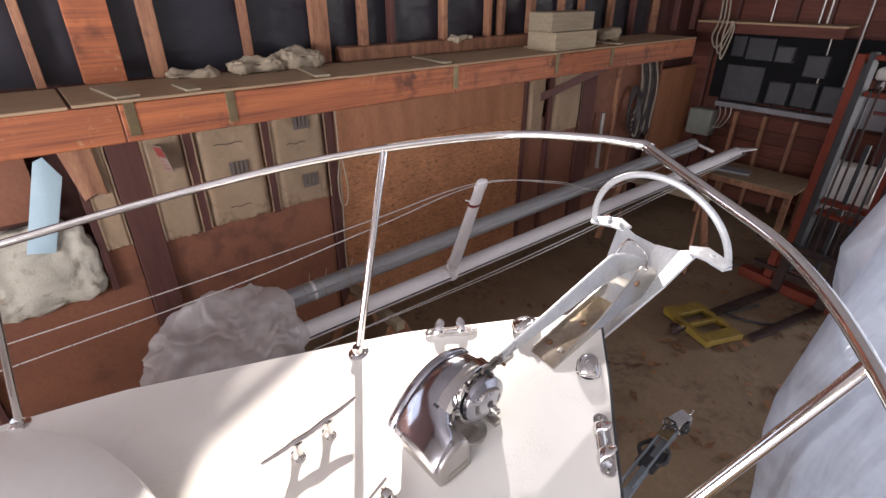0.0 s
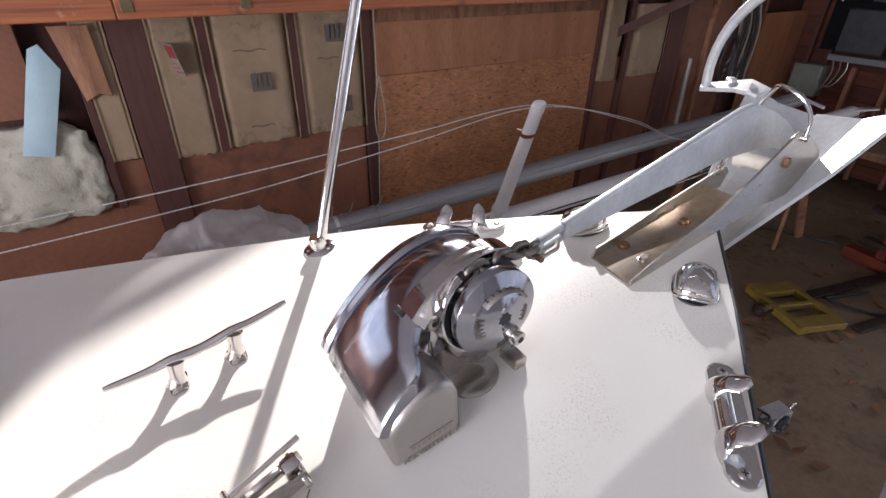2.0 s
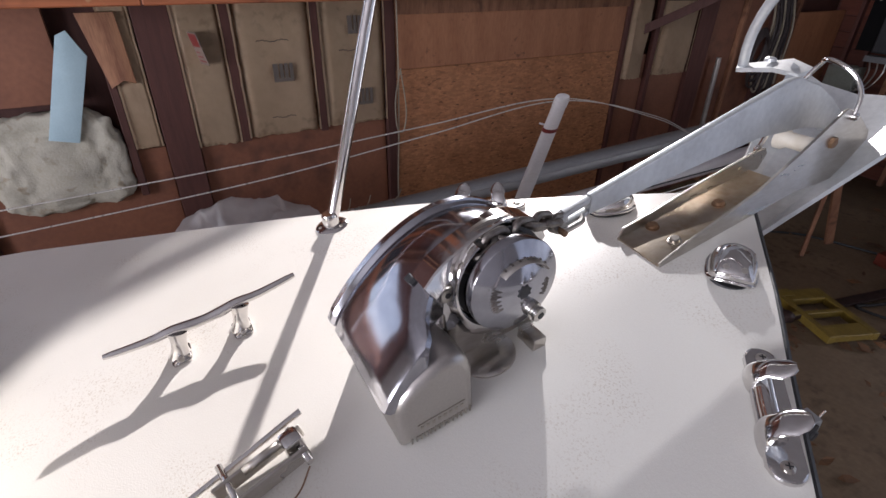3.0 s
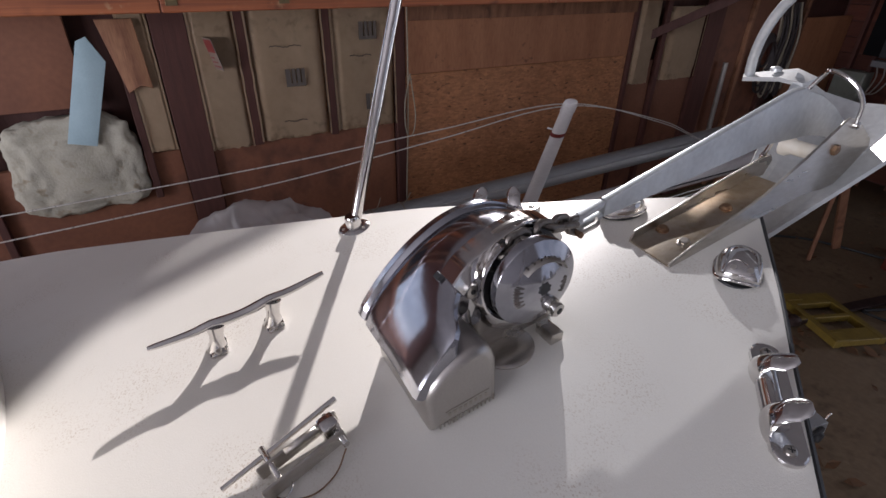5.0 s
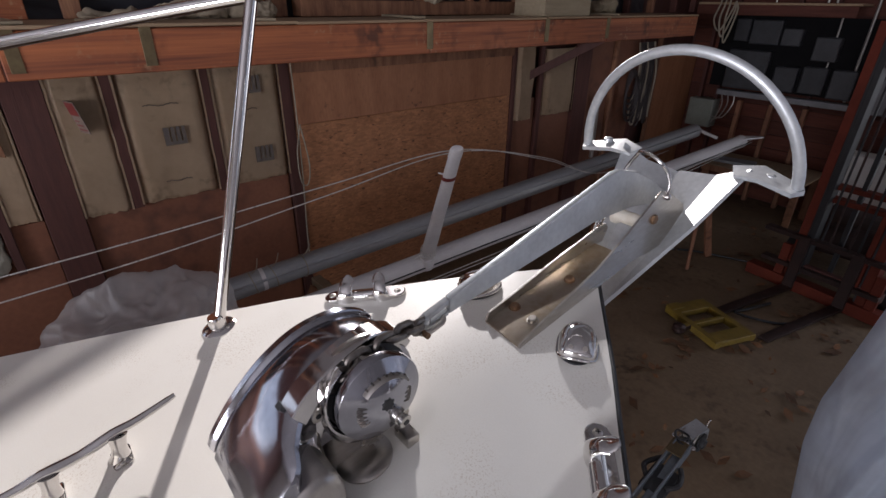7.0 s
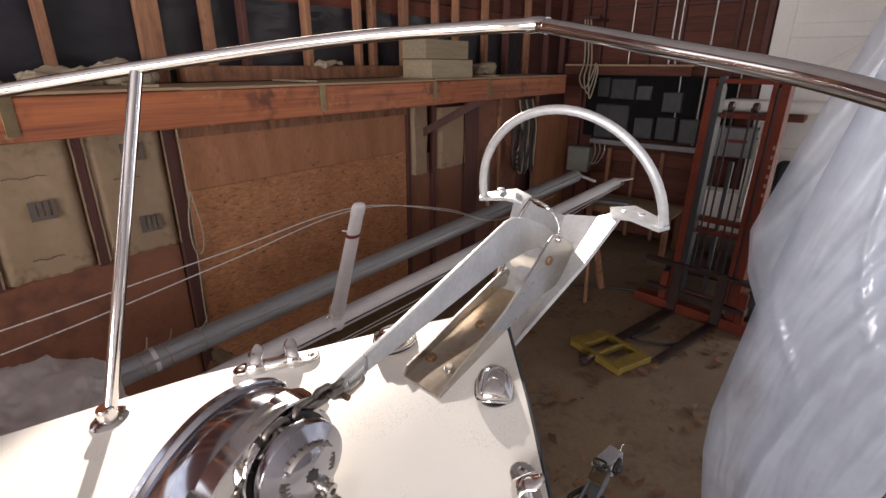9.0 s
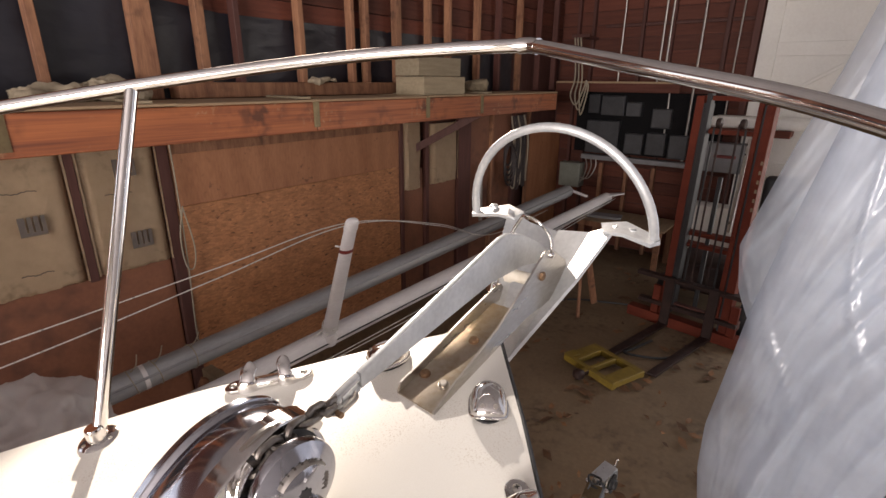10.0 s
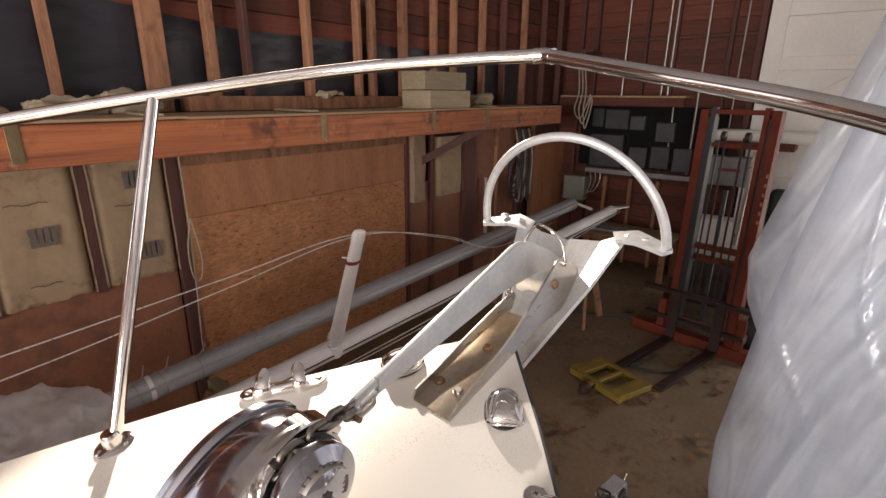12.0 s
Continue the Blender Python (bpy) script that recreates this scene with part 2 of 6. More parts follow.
def sheet_material(name, tint, clear, gloss=0.2, relief=0.3):
    """Milky polythene: part clear, part scattering, with a gloss."""
    m = bpy.data.materials.new(name)
    m.use_nodes = True
    nt = m.node_tree
    N, L = nt.nodes, nt.links
    N.remove(N["Principled BSDF"])
    tr, tl, df, gl = (N.new("ShaderNodeBsdf" + k) for k in ("Transparent", "Translucent", "Diffuse", "Glossy"))
    tr.inputs["Color"].default_value = (0.93, 0.95, 0.97, 1)
    tl.inputs["Color"].default_value = (*tint, 1)
    df.inputs["Color"].default_value = (*tint, 1)
    gl.inputs["Roughness"].default_value = gloss
    tc = N.new("ShaderNodeTexCoord")
    no = N.new("ShaderNodeTexNoise")
    no.inputs["Scale"].default_value, no.inputs["Detail"].default_value = 3.0, 6
    L.new(tc.outputs["Object"], no.inputs["Vector"])
    mr = N.new("ShaderNodeMapRange")
    mr.inputs["From Min"].default_value, mr.inputs["From Max"].default_value = 0.3, 0.7
    mr.inputs["To Min"].default_value, mr.inputs["To Max"].default_value = clear - 0.15, clear + 0.15
    L.new(no.outputs["Fac"], mr.inputs["Value"])
    bu = N.new("ShaderNodeBump")
    bu.inputs["Strength"].default_value, bu.inputs["Distance"].default_value = relief, 0.09
    n2 = N.new("ShaderNodeTexNoise")
    n2.noise_type = "RIDGED_MULTIFRACTAL"
    n2.inputs["Scale"].default_value, n2.inputs["Detail"].default_value = 1.6, 4
    mp = N.new("ShaderNodeMapping")
    mp.inputs["Rotation"].default_value = (0, -0.36, 0)
    ms = N.new("ShaderNodeMapping")
    ms.inputs["Scale"].default_value = (3.6, 1.2, 0.32)
    L.new(tc.outputs["Object"], mp.inputs["Vector"])
    L.new(mp.outputs["Vector"], ms.inputs["Vector"])
    L.new(ms.outputs["Vector"], n2.inputs["Vector"])
    L.new(n2.outputs["Fac"], bu.inputs["Height"])
    for s in (df, gl):
        L.new(bu.outputs["Normal"], s.inputs["Normal"])
    a, b, c = (N.new("ShaderNodeMixShader") for _ in range(3))
    a.inputs[0].default_value = 0.5
    L.new(tl.outputs[0], a.inputs[1])
    L.new(df.outputs[0], a.inputs[2])
    fold, less = N.new("ShaderNodeMapRange"), N.new("ShaderNodeMath")
    fold.inputs["From Min"].default_value, fold.inputs["From Max"].default_value = 0.75, 1.6
    fold.inputs["To Max"].default_value = clear * 0.9
    L.new(n2.outputs["Fac"], fold.inputs["Value"])
    less.operation = "SUBTRACT"
    less.use_clamp = True
    L.new(mr.outputs["Result"], less.inputs[0])
    L.new(fold.outputs["Result"], less.inputs[1])
    L.new(less.outputs[0], b.inputs[0])
    L.new(a.outputs[0], b.inputs[1])
    L.new(tr.outputs[0], b.inputs[2])
    c.inputs[0].default_value = 0.075
    L.new(b.outputs[0], c.inputs[1])
    L.new(gl.outputs[0], c.inputs[2])
    L.new(c.outputs[0], N["Material Output"].inputs["Surface"])
    return m


SHEET = sheet_material("milky_polythene_sheet", (0.68, 0.75, 0.86), 0.45, 0.24, 0.3)
THINFILM = sheet_material("sun_dimming_polythene", (0.72, 0.76, 0.82), 0.7, 0.16, 0.3)
BAGM = sheet_material("clear_plastic_bag", (0.72, 0.68, 0.67), 0.5, 0.45, 0.15)


def speckled(m, dark, fine=430, broad=5, lo=0.58, hi=0.70, patch_lo=0.48, most=0.8):
    """Grime caught in the pores of a surface, thick in some patches."""
    nt = m.node_tree
    N, L = nt.nodes, nt.links
    bs = N["Principled BSDF"]
    tc = N.new("ShaderNodeTexCoord")
    pore, patch = N.new("ShaderNodeTexNoise"), N.new("ShaderNodeTexNoise")
    pore.inputs["Scale"].default_value, pore.inputs["Detail"].default_value = fine, 2
    patch.inputs["Scale"].default_value, patch.inputs["Detail"].default_value = broad, 3
    for n in (pore, patch):
        L.new(tc.outputs["Object"], n.inputs["Vector"])
    a, b, c = N.new("ShaderNodeMapRange"), N.new("ShaderNodeMapRange"), N.new("ShaderNodeMath")
    a.inputs["From Min"].default_value, a.inputs["From Max"].default_value = lo, hi
    b.inputs["From Min"].default_value, b.inputs["From Max"].default_value = patch_lo, patch_lo + 0.2
    b.inputs["To Max"].default_value = most
    c.operation = "MULTIPLY"
    L.new(pore.outputs["Fac"], a.inputs["Value"])
    L.new(patch.outputs["Fac"], b.inputs["Value"])
    L.new(a.outputs["Result"], c.inputs[0])
    L.new(b.outputs["Result"], c.inputs[1])
    mix = N.new("ShaderNodeMix")
    mix.data_type = "RGBA"
    mix.inputs["B"].default_value = (*dark, 1)
    L.new(c.outputs[0], mix.inputs["Factor"])
    L.new(bs.inputs["Base Color"].links[0].from_socket, mix.inputs["A"])
    L.new(mix.outputs["Result"], bs.inputs["Base Color"])


speckled(GEL, (0.45, 0.36, 0.26), 330, 7, 0.54, 0.68, 0.5, 0.6)
speckled(BEAMW, (0.05, 0.016, 0.01), 9, 2.2, 0.45, 0.62, 0.5, 0.75)
speckled(BEAMW, (0.50, 0.36, 0.20), 26, 3.5, 0.56, 0.70, 0.52, 0.5)
speckled(KRAFT, (0.20, 0.13, 0.075), 16, 4, 0.52, 0.72, 0.5, 0.6)
speckled(FLUFF, (0.20, 0.14, 0.08), 14, 5, 0.58, 0.72, 0.42, 0.8)
speckled(HARDB, (0.06, 0.024, 0.018), 6, 1.5, 0.45, 0.7, 0.45, 0.6)
speckled(PLY, (0.12, 0.05, 0.028), 20, 3, 0.6, 0.7, 0.45, 0.7)
speckled(DIRT, (0.055, 0.033, 0.02), 12, 1.3, 0.48, 0.66, 0.46, 0.75)
speckled(STUDW, (0.07, 0.03, 0.02), 12, 3, 0.5, 0.68, 0.48, 0.7)

# ---- mesh helpers ----
def mesh_of(bm, name, mat, sharp=35):
    bmesh.ops.recalc_face_normals(bm, faces=bm.faces[:])
    for f in bm.faces:
        f.smooth = len(f.verts) < 6
    for e in bm.edges:
        if len(e.link_faces) == 2 and e.calc_face_angle(0) > radians(sharp):
            e.smooth = False
    me = bpy.data.meshes.new(name)
    bm.to_mesh(me)
    bm.free()
    me.materials.append(mat)
    return me


def thing(name, loc, label, category, group="", kind=""):
    ob = new(name)
    ob.empty_display_size = 0.05
    ob.matrix_world = Matrix.Translation(loc)
    return tagged(ob, label, category, group, kind)


def world_of(ob):
    m = ob.matrix_basis.copy()
    p = ob.parent
    while p:
        m = p.matrix_basis @ m
        p = p.parent
    return m


def part(name, bm, mat, parent, label=""):
    """One mesh under a thing or a part; the bmesh is in world coordinates."""
    me = mesh_of(bm, name, mat)
    me.transform(world_of(parent).inverted())
    ob = new(name, me)
    ob.parent = parent
    if label:
        ob["label"] = label
    return ob


def solo(name, bm, mat, label, category, group="", kind="", sharp=35):
    """A thing of one mesh, with its origin at its base."""
    me = mesh_of(bm, name, mat, sharp)
    co = np.array([v.co[:] for v in me.vertices])
    base = Vector(((co[:, 0].min() + co[:, 0].max()) / 2, (co[:, 1].min() + co[:, 1].max()) / 2, co[:, 2].min()))
    me.transform(Matrix.Translation(-base))
    ob = new(name, me)
    ob.location = base
    return tagged(ob, label, category, group, kind)


def B():
    return bmesh.new()


def box(bm, lo, hi, bevel=0.0, rot=None, segs=1):
    """A box between two corners; rot turns it about its own middle."""
    lo, hi = Vector(lo), Vector(hi)
    made = bmesh.ops.create_cube(bm, size=1.0)
    vs = made["verts"]
    bmesh.ops.scale(bm, vec=hi - lo, verts=vs)
    if bevel:
        es = list({e for v in vs for e in v.link_edges})
        r = bmesh.ops.bevel(bm, geom=es, offset=bevel, segments=segs, profile=0.5, affect="EDGES")
        vs = list({v for f in r["faces"] for v in f.verts} | {v for v in vs if v.is_valid})
    if rot is not None:
        bmesh.ops.transform(bm, matrix=rot, verts=vs)
    bmesh.ops.translate(bm, vec=(lo + hi) / 2, verts=vs)
    return bm


def bar(bm, a, b, w, h, bevel=0.003, up=(0, 0, 1)):
    """A squared bar from a to b, w wide and h high."""
    a, b = Vector(a), Vector(b)
    d = (b - a)
    z = d.normalized()
    x = z.cross(Vector(up))
    if x.length < 1e-4:
        x = z.cross(Vector((1, 0, 0)))
    x.normalize()
    y = x.cross(z)
    rot = Matrix((x, y, z)).transposed().to_4x4()
    mid = (a + b) / 2
    return box(bm, mid - Vector((w, h, d.length)) / 2, mid + Vector((w, h, d.length)) / 2, bevel, rot)


def smooth_path(pts, n=8, closed=False):
    """A Catmull-Rom curve through the points."""
    P = [Vector(p) for p in pts]
    out = []
    m = len(P)
    for i in range(m if closed else m - 1):
        p1, p2 = P[i], P[(i + 1) % m]
        p0 = P[i - 1] if (closed or i > 0) else p1 * 2 - p2
        p3 = P[(i + 2) % m] if (closed or i + 2 < m) else p2 * 2 - p1
        for k in range(n):
            t = k / n
            out.append(0.5 * (2 * p1 + (p2 - p0) * t + (2 * p0 - 5 * p1 + 4 * p2 - p3) * t * t + (3 * p1 - p0 - 3 * p2 + p3) * t ** 3))
    if not closed:
        out.append(P[-1])
    return out


def sweep(bm, pts, r, segs=12, closed=False, cap=True, flat=1.0):
    """A round tube along points; r is a number or a function of the way 0..1."""
    P = [Vector(p) for p in pts]
    n = len(P)
    rings = []
    side = None
    for i, p in enumerate(P):
        if closed:
            t = (P[(i + 1) % n] - P[i - 1]).normalized()
        else:
            t = (P[min(i + 1, n - 1)] - P[max(i - 1, 0)]).normalized()
        if side is None:
            side = t.cross(Vector((0, 0, 1)))
            if side.length < 1e-3:
                side = t.cross(Vector((1, 0, 0)))
        side = (side - t * side.dot(t)).normalized()
        other = t.cross(side)
        rad = r(i / max(1, n - 1)) if callable(r) else r
        rings.append([bm.verts.new(p + (side * math.cos(a) + other * math.sin(a) * flat) * rad) for a in (2 * math.pi * k / segs for k in range(segs))])
    for i in range(n if closed else n - 1):
        A, C = rings[i], rings[(i + 1) % n]
        for k in range(segs):
            bm.faces.new((A[k], A[(k + 1) % segs], C[(k + 1) % segs], C[k]))
    if cap and not closed:
        bm.faces.new(rings[0])
        bm.faces.new(rings[-1][::-1])
    return bm


def lathe(bm, prof, base, axis, segs=28):
    """Turns a profile of (distance along the axis, radius) about the axis through base."""
    base, axis = Vector(base), Vector(axis).normalized()
    u = axis.cross(Vector((0, 0, 1)))
    if u.length < 1e-3:
        u = Vector((1, 0, 0))
    u.normalize()
    v = axis.cross(u)
    rings = [[bm.verts.new(base + axis * d + (u * math.cos(a) + v * math.sin(a)) * max(r, 1e-4)) for a in (2 * math.pi * k / segs for k in range(segs))] for d, r in prof]
    for A, C in zip(rings, rings[1:]):
        for k in range(segs):
            bm.faces.new((A[k], A[(k + 1) % segs], C[(k + 1) % segs], C[k]))
    bm.faces.new(rings[0])
    bm.faces.new(rings[-1][::-1])
    return bm


def slab(bm, outline, thick, bevel=0.0, segs=2):
    """A plate from a loop of points in one plane, thickened both ways along its normal."""
    P = [Vector(p) for p in outline]
    nrm = Vector((0, 0, 0))
    for a, b in zip(P, P[1:] + P[:1]):
        nrm += a.cross(b)
    nrm.normalize()
    top = [bm.verts.new(p + nrm * thick / 2) for p in P]
    bot = [bm.verts.new(p - nrm * thick / 2) for p in P]
    ft = bm.faces.new(top)
    fb = bm.faces.new(bot[::-1])
    for i in range(len(P)):
        j = (i + 1) % len(P)
        bm.faces.new((top[j], top[i], bot[i], bot[j]))
    if bevel:
        es = list(ft.edges) + list(fb.edges)
        bmesh.ops.bevel(bm, geom=es, offset=bevel, segments=segs, profile=0.5, affect="EDGES")
    return bm


def sheet_grid(bm, fn, nu, nv):
    """A surface from fn(u, v) with u and v from 0 to 1."""
    g = [[bm.verts.new(fn(i / nu, j / nv)) for j in range(nv + 1)] for i in range(nu + 1)]
    for i in range(nu):
        for j in range(nv):
            bm.faces.new((g[i][j], g[i + 1][j], g[i + 1][j + 1], g[i][j + 1]))
    return bm


def wobble(p, s=1.0):
    return noise.noise(Vector(p) * s)

# ---- the shed ----
WX, NY, SY, EX, TOP = -3.66, 8.3, -8.0, 6.0, 5.8
SUNHOLE = (1.34, 3.5, 3.93, 5.3)
# unseen side opening, added for the windlass hood to reflect
SIDEHOLE = (-4.8, -2.2, 2.9, 4.4)

# ground: one sheet of trodden dirt that goes on outside
bm = B()
sheet_grid(bm, lambda u, v: Vector((-4.4 + 11 * u, -9 + 18 * v, 0.018 * wobble((u * 11, v * 18, 0), 0.9) + 0.008 * wobble((u * 11, v * 18, 3), 4))), 110, 180)
for lo, hi in (((-60, -60, -0.06), (60, 60, -0.03)),):
    box(bm, lo, hi)
floor_ob = new("ground", mesh_of(bm, "ground", DIRT))
tagged(floor_ob, "sandy brown trodden dirt floor with scattered debris", "floor", kind="structure")


def wall_thing(name, label, boxes, mat):
    w = B()
    for lo, hi in boxes:
        box(w, lo, hi)
    ob = new(name, mesh_of(w, name, mat))
    return tagged(ob, label, "wall", kind="structure")


y0, y1, z0, z1 = SUNHOLE
wall_w = wall_thing("wall_west", "red-brown board wall with studs, panels and insulation", [
    ((WX - 0.25, a, b), (WX - 0.12, c, d)) for a, c, b, d in (
        (SY, SIDEHOLE[0], 0, TOP), (SIDEHOLE[0], SIDEHOLE[1], 0, SIDEHOLE[2]), (SIDEHOLE[0], SIDEHOLE[1], SIDEHOLE[3], TOP), (SIDEHOLE[1], y0, 0, TOP),
        (y0, y1, 0, z0), (y0, y1, z1, TOP), (y1, NY, 0, TOP))], DARKW)
# the gap from x 1.4 is an assumed doorway for the back light
wall_n = wall_thing("wall_north", "dark red-brown horizontal board end wall", [
    ((WX - 0.25, NY + 0.03, 0), (1.4, NY + 0.15, TOP)), ((1.4, NY + 0.03, 3.6), (4.4, NY + 0.15, TOP)), ((4.4, NY + 0.03, 0), (EX, NY + 0.15, TOP))], DARKW)
# unseen wall; its doorway is assumed for the south fill lamp
wall_s = wall_thing("wall_south", "unseen white painted wall round an assumed wide doorway", [
    ((WX - 0.25, SY - 0.12, 0), (-0.9, SY, TOP)), ((-0.9, SY - 0.12, 3.8), (4.1, SY, TOP)), ((4.1, SY - 0.12, 0), (EX, SY, TOP))], WHITEPAINT)
# unseen wall, grey so that the steel reflects a neutral tone
wall_e = wall_thing("wall_east", "unseen side wall, plain grey for neutral reflections", [((EX, SY, 0), (EX + 0.12, NY, TOP))], ROOFGREY)
# unseen roof, its grey chosen for the light it bounces onto the deck
ceil = B()
box(ceil, (WX - 0.25, SY - 0.12, TOP), (EX + 0.12, NY + 0.15, TOP + 0.12))
tagged(new("ceiling", mesh_of(ceil, "ceiling", ROOFGREY)), "unseen plain grey roof over the shed, toned for bounce light", "ceiling", kind="structure")

# end wall boards, posts, conduits
for k in range(27):
    z = 0.02 + k * 0.212
    pl = B()
    box(pl, (WX - 0.1, NY + 0.006 + 0.004 * (k % 3), z), (-0.66, NY + 0.032, z + 0.2), 0.004)
    part("board", pl, REDBOARD, wall_n)
for x, w in ((-3.45, 0.05), (-3.18, 0.05), (-2.35, 0.05), (-1.9, 0.06), (-1.12, 0.06), (-0.76, 0.09)):
    pl = B()
    box(pl, (x, NY - 0.09, 0), (x + w, NY + 0.005, TOP - 0.01), 0.004)
    part("stud", pl, DARKW, wall_n)
pl = B()
box(pl, (-2.95, NY - 0.05, 3.78), (-0.75, NY - 0.01, 3.82), 0.004)
part("rail", pl, DARKW, wall_n)


# west wall: long ledge on a fir beam, with planks on top
ledge = thing("wall_ledge", (-2.88, 3, 2.5), "long orange fir beam carrying a plank ledge along the wall", "ledge", kind="structure")
BX = -2.88
for a, b in ((-4.4, -0.66), (-0.655, 2.0), (2.005, 4.43), (4.435, 6.42)):
    bb = B()
    box(bb, (BX - 0.045, a, 2.525), (BX, b, 2.755), 0.006)
    part("beam", bb, BEAMW, ledge)
for a, b, dz in ((-4.4, -0.9, 0), (-0.88, 0.9, 0.004), (0.9, 3.4, 0), (3.42, 6.4, 0.003)):
    bb = B()
    box(bb, (BX - 0.74, a, 2.757 + dz), (BX + 0.012, b, 2.775 + dz), 0.003)
    part("plank", bb, PLANKTOP, ledge, "weathered plywood ledge top")
for y, l, w, turn in ((-0.62, 0.5, 0.14, 8), (-0.22, 0.3, 0.09, 4), (0.75, 0.5, 0.12, -10), (1.95, 0.55, 0.1, -6), (3.5, 0.5, 0.12, -4), (4.6, 0.4, 0.1, 5)):
    bb = B()
    box(bb, (BX - 0.02 - l, y - w / 2, 2.781), (BX - 0.02, y + w / 2, 2.797), 0.002, pose(0, 0, 0, 0, 0, turn))
    part("loose_plank", bb, PALEW, ledge)
for y in (-0.6, 0.0, 2.0, 3.42, 4.42):
    bb = B()
    box(bb, (BX + 0.001, y - 0.03, 2.56), (BX + 0.006, y + 0.03, 2.778), 0.001)
    box(bb, (BX - 0.06, y - 0.03, 2.779), (BX + 0.006, y + 0.03, 2.783), 0.001)
    part("strap", bb, STRAP, ledge, "dull zinc metal strap")
for y in (-3.0, -1.5, 0.0, 1.5, 3.0, 4.6, 6.2):
    bb = B()
    box(bb, (WX + 0.03, y - 0.02, 2.56), (BX - 0.05, y + 0.02, 2.755), 0.004)
    part("joist", bb, STUDW, ledge)
for y in (4.43,):
    bb = B()
    bar(bb, (WX + 0.02, y - 0.4, 2.1), (BX - 0.03, y, 2.56), 0.04, 0.09)
    part("brace", bb, DARKW, ledge)

# upper studs and black sheeting behind them
for y, w, mat in ((-2.15, 0.05, STUDW), (-1.75, 0.05, STUDW), (-0.99, 0.055, STUDW), (-0.72, 0.26, BEAMW), (-0.28, 0.1, STUDW), (0.42, 0.055, STUDW),
                  (1.02, 0.15, STUDW), (1.5, 0.07, STUDW), (1.82, 0.05, DARKW), (2.46, 0.06, STUDW), (3.1, 0.05, STUDW), (3.3, 0.06, STUDW), (3.78, 0.08, STUDW),
                  (4.35, 0.05, STUDW), (4.75, 0.05, STUDW), (5.4, 0.06, STUDW), (5.95, 0.05, DARKW), (6.55, 0.06, STUDW), (7.2, 0.05, DARKW), (7.8, 0.07, DARKW)):
    bb = B()
    if y + w > y0 - 0.02 and y < y1 + 0.02:
        box(bb, (WX - 0.05, y, 2.78), (WX + 0.04, y + w, z0 - 0.002), 0.004)
    else:
        box(bb, (WX - 0.05, y, 2.78), (WX + 0.04, y + w, TOP - 0.01), 0.004)
    part("stud", bb, mat, wall_w)
poly = B()
sheet_grid(poly, lambda u, v: Vector((WX - 0.075 + 0.018 * wobble((u * 40, v * 4, 1), 0.7) + 0.01 * wobble((u * 40, v * 3, 5), 2.2), -2.18 + 8.7 * u, 2.78 + (0.66 + 0.4 * max(0.0, 1 - 2.2 * u)) * v)), 180, 24)
part("black_sheeting", poly, BLACKPOLY, wall_w, "wrinkled black polythene between the studs")
for k in range(8):
    z = 3.4 + k * 0.205
    for a, b in ((SIDEHOLE[1], NY),) if z + 0.2 < z0 else ((SIDEHOLE[1], y0), (y1, NY)):
        bb = B()
        box(bb, (WX - 0.118, a + 0.01, z), (WX - 0.09 + 0.004 * (k % 2), b - 0.01, z + 0.196), 0.003)
        part("board", bb, REDBOARD, wall_w)
bb = B()
box(bb, (WX - 0.04, y0 - 0.1, z0 - 0.035), (WX + 0.06, y1 + 0.1, z0), 0.004)
part("sill", bb, STUDW, wall_w)
bb = B()
box(bb, (WX - 0.05, 1.25, 2.782), (WX + 0.12, 3.9, 2.90), 0.005)
part("bottom_plate", bb, STUDW, wall_w)

# unseen board, added to cut the sun along a raking top edge
bb = B()
slab(bb, [(WX - 0.135, y, z) for y, z in ((y0 - 0.03, 4.72), (2.55, 4.72), (3.25, 4.92), (y1 + 0.03, 5.02), (y1 + 0.03, z1 + 0.03), (y0 - 0.03, z1 + 0.03))], 0.02, 0.003)
part("rake_board", bb, DARKW, wall_w)


# unseen polythene added over the sunny opening, three layers that fade the sun out
def sun_dimming_film(x, low, seed):
    def fn(u, v):
        y = y0 + 1.74 * u
        z = low + 0.03 * wobble((y, seed, 0), 5) + 0.45 * max(0.0, y - 2.8) / 0.3
        return Vector((x + 0.008 * wobble((y, v * 2, seed), 3), y, z + (z1 - z) * v))
    w = B()
    sheet_grid(w, fn, 40, 12)
    part("sun_dimming_film", w, THINFILM, wall_w, "unseen milky polythene layer added to soften the sun's edge")


for film_x, film_low, film_seed in ((-0.165, 4.445, 1.0), (-0.18, 4.50, 4.0), (-0.195, 4.555, 7.0)):
    sun_dimming_film(WX + film_x, film_low, film_seed)

# unseen film over the added side opening, a white glow for the hood
def film(u, v):
    return Vector((WX - 0.19 + 0.012 * wobble((u * 6, v * 4, 3), 1.5), SIDEHOLE[0] + (SIDEHOLE[1] - SIDEHOLE[0]) * u, SIDEHOLE[2] + (SIDEHOLE[3] - SIDEHOLE[2]) * v))


bb = B()
sheet_grid(bb, film, 30, 20)
part("reflection_film", bb, SHEET, wall_w, "unseen milky polythene added for a white glow in the steel")

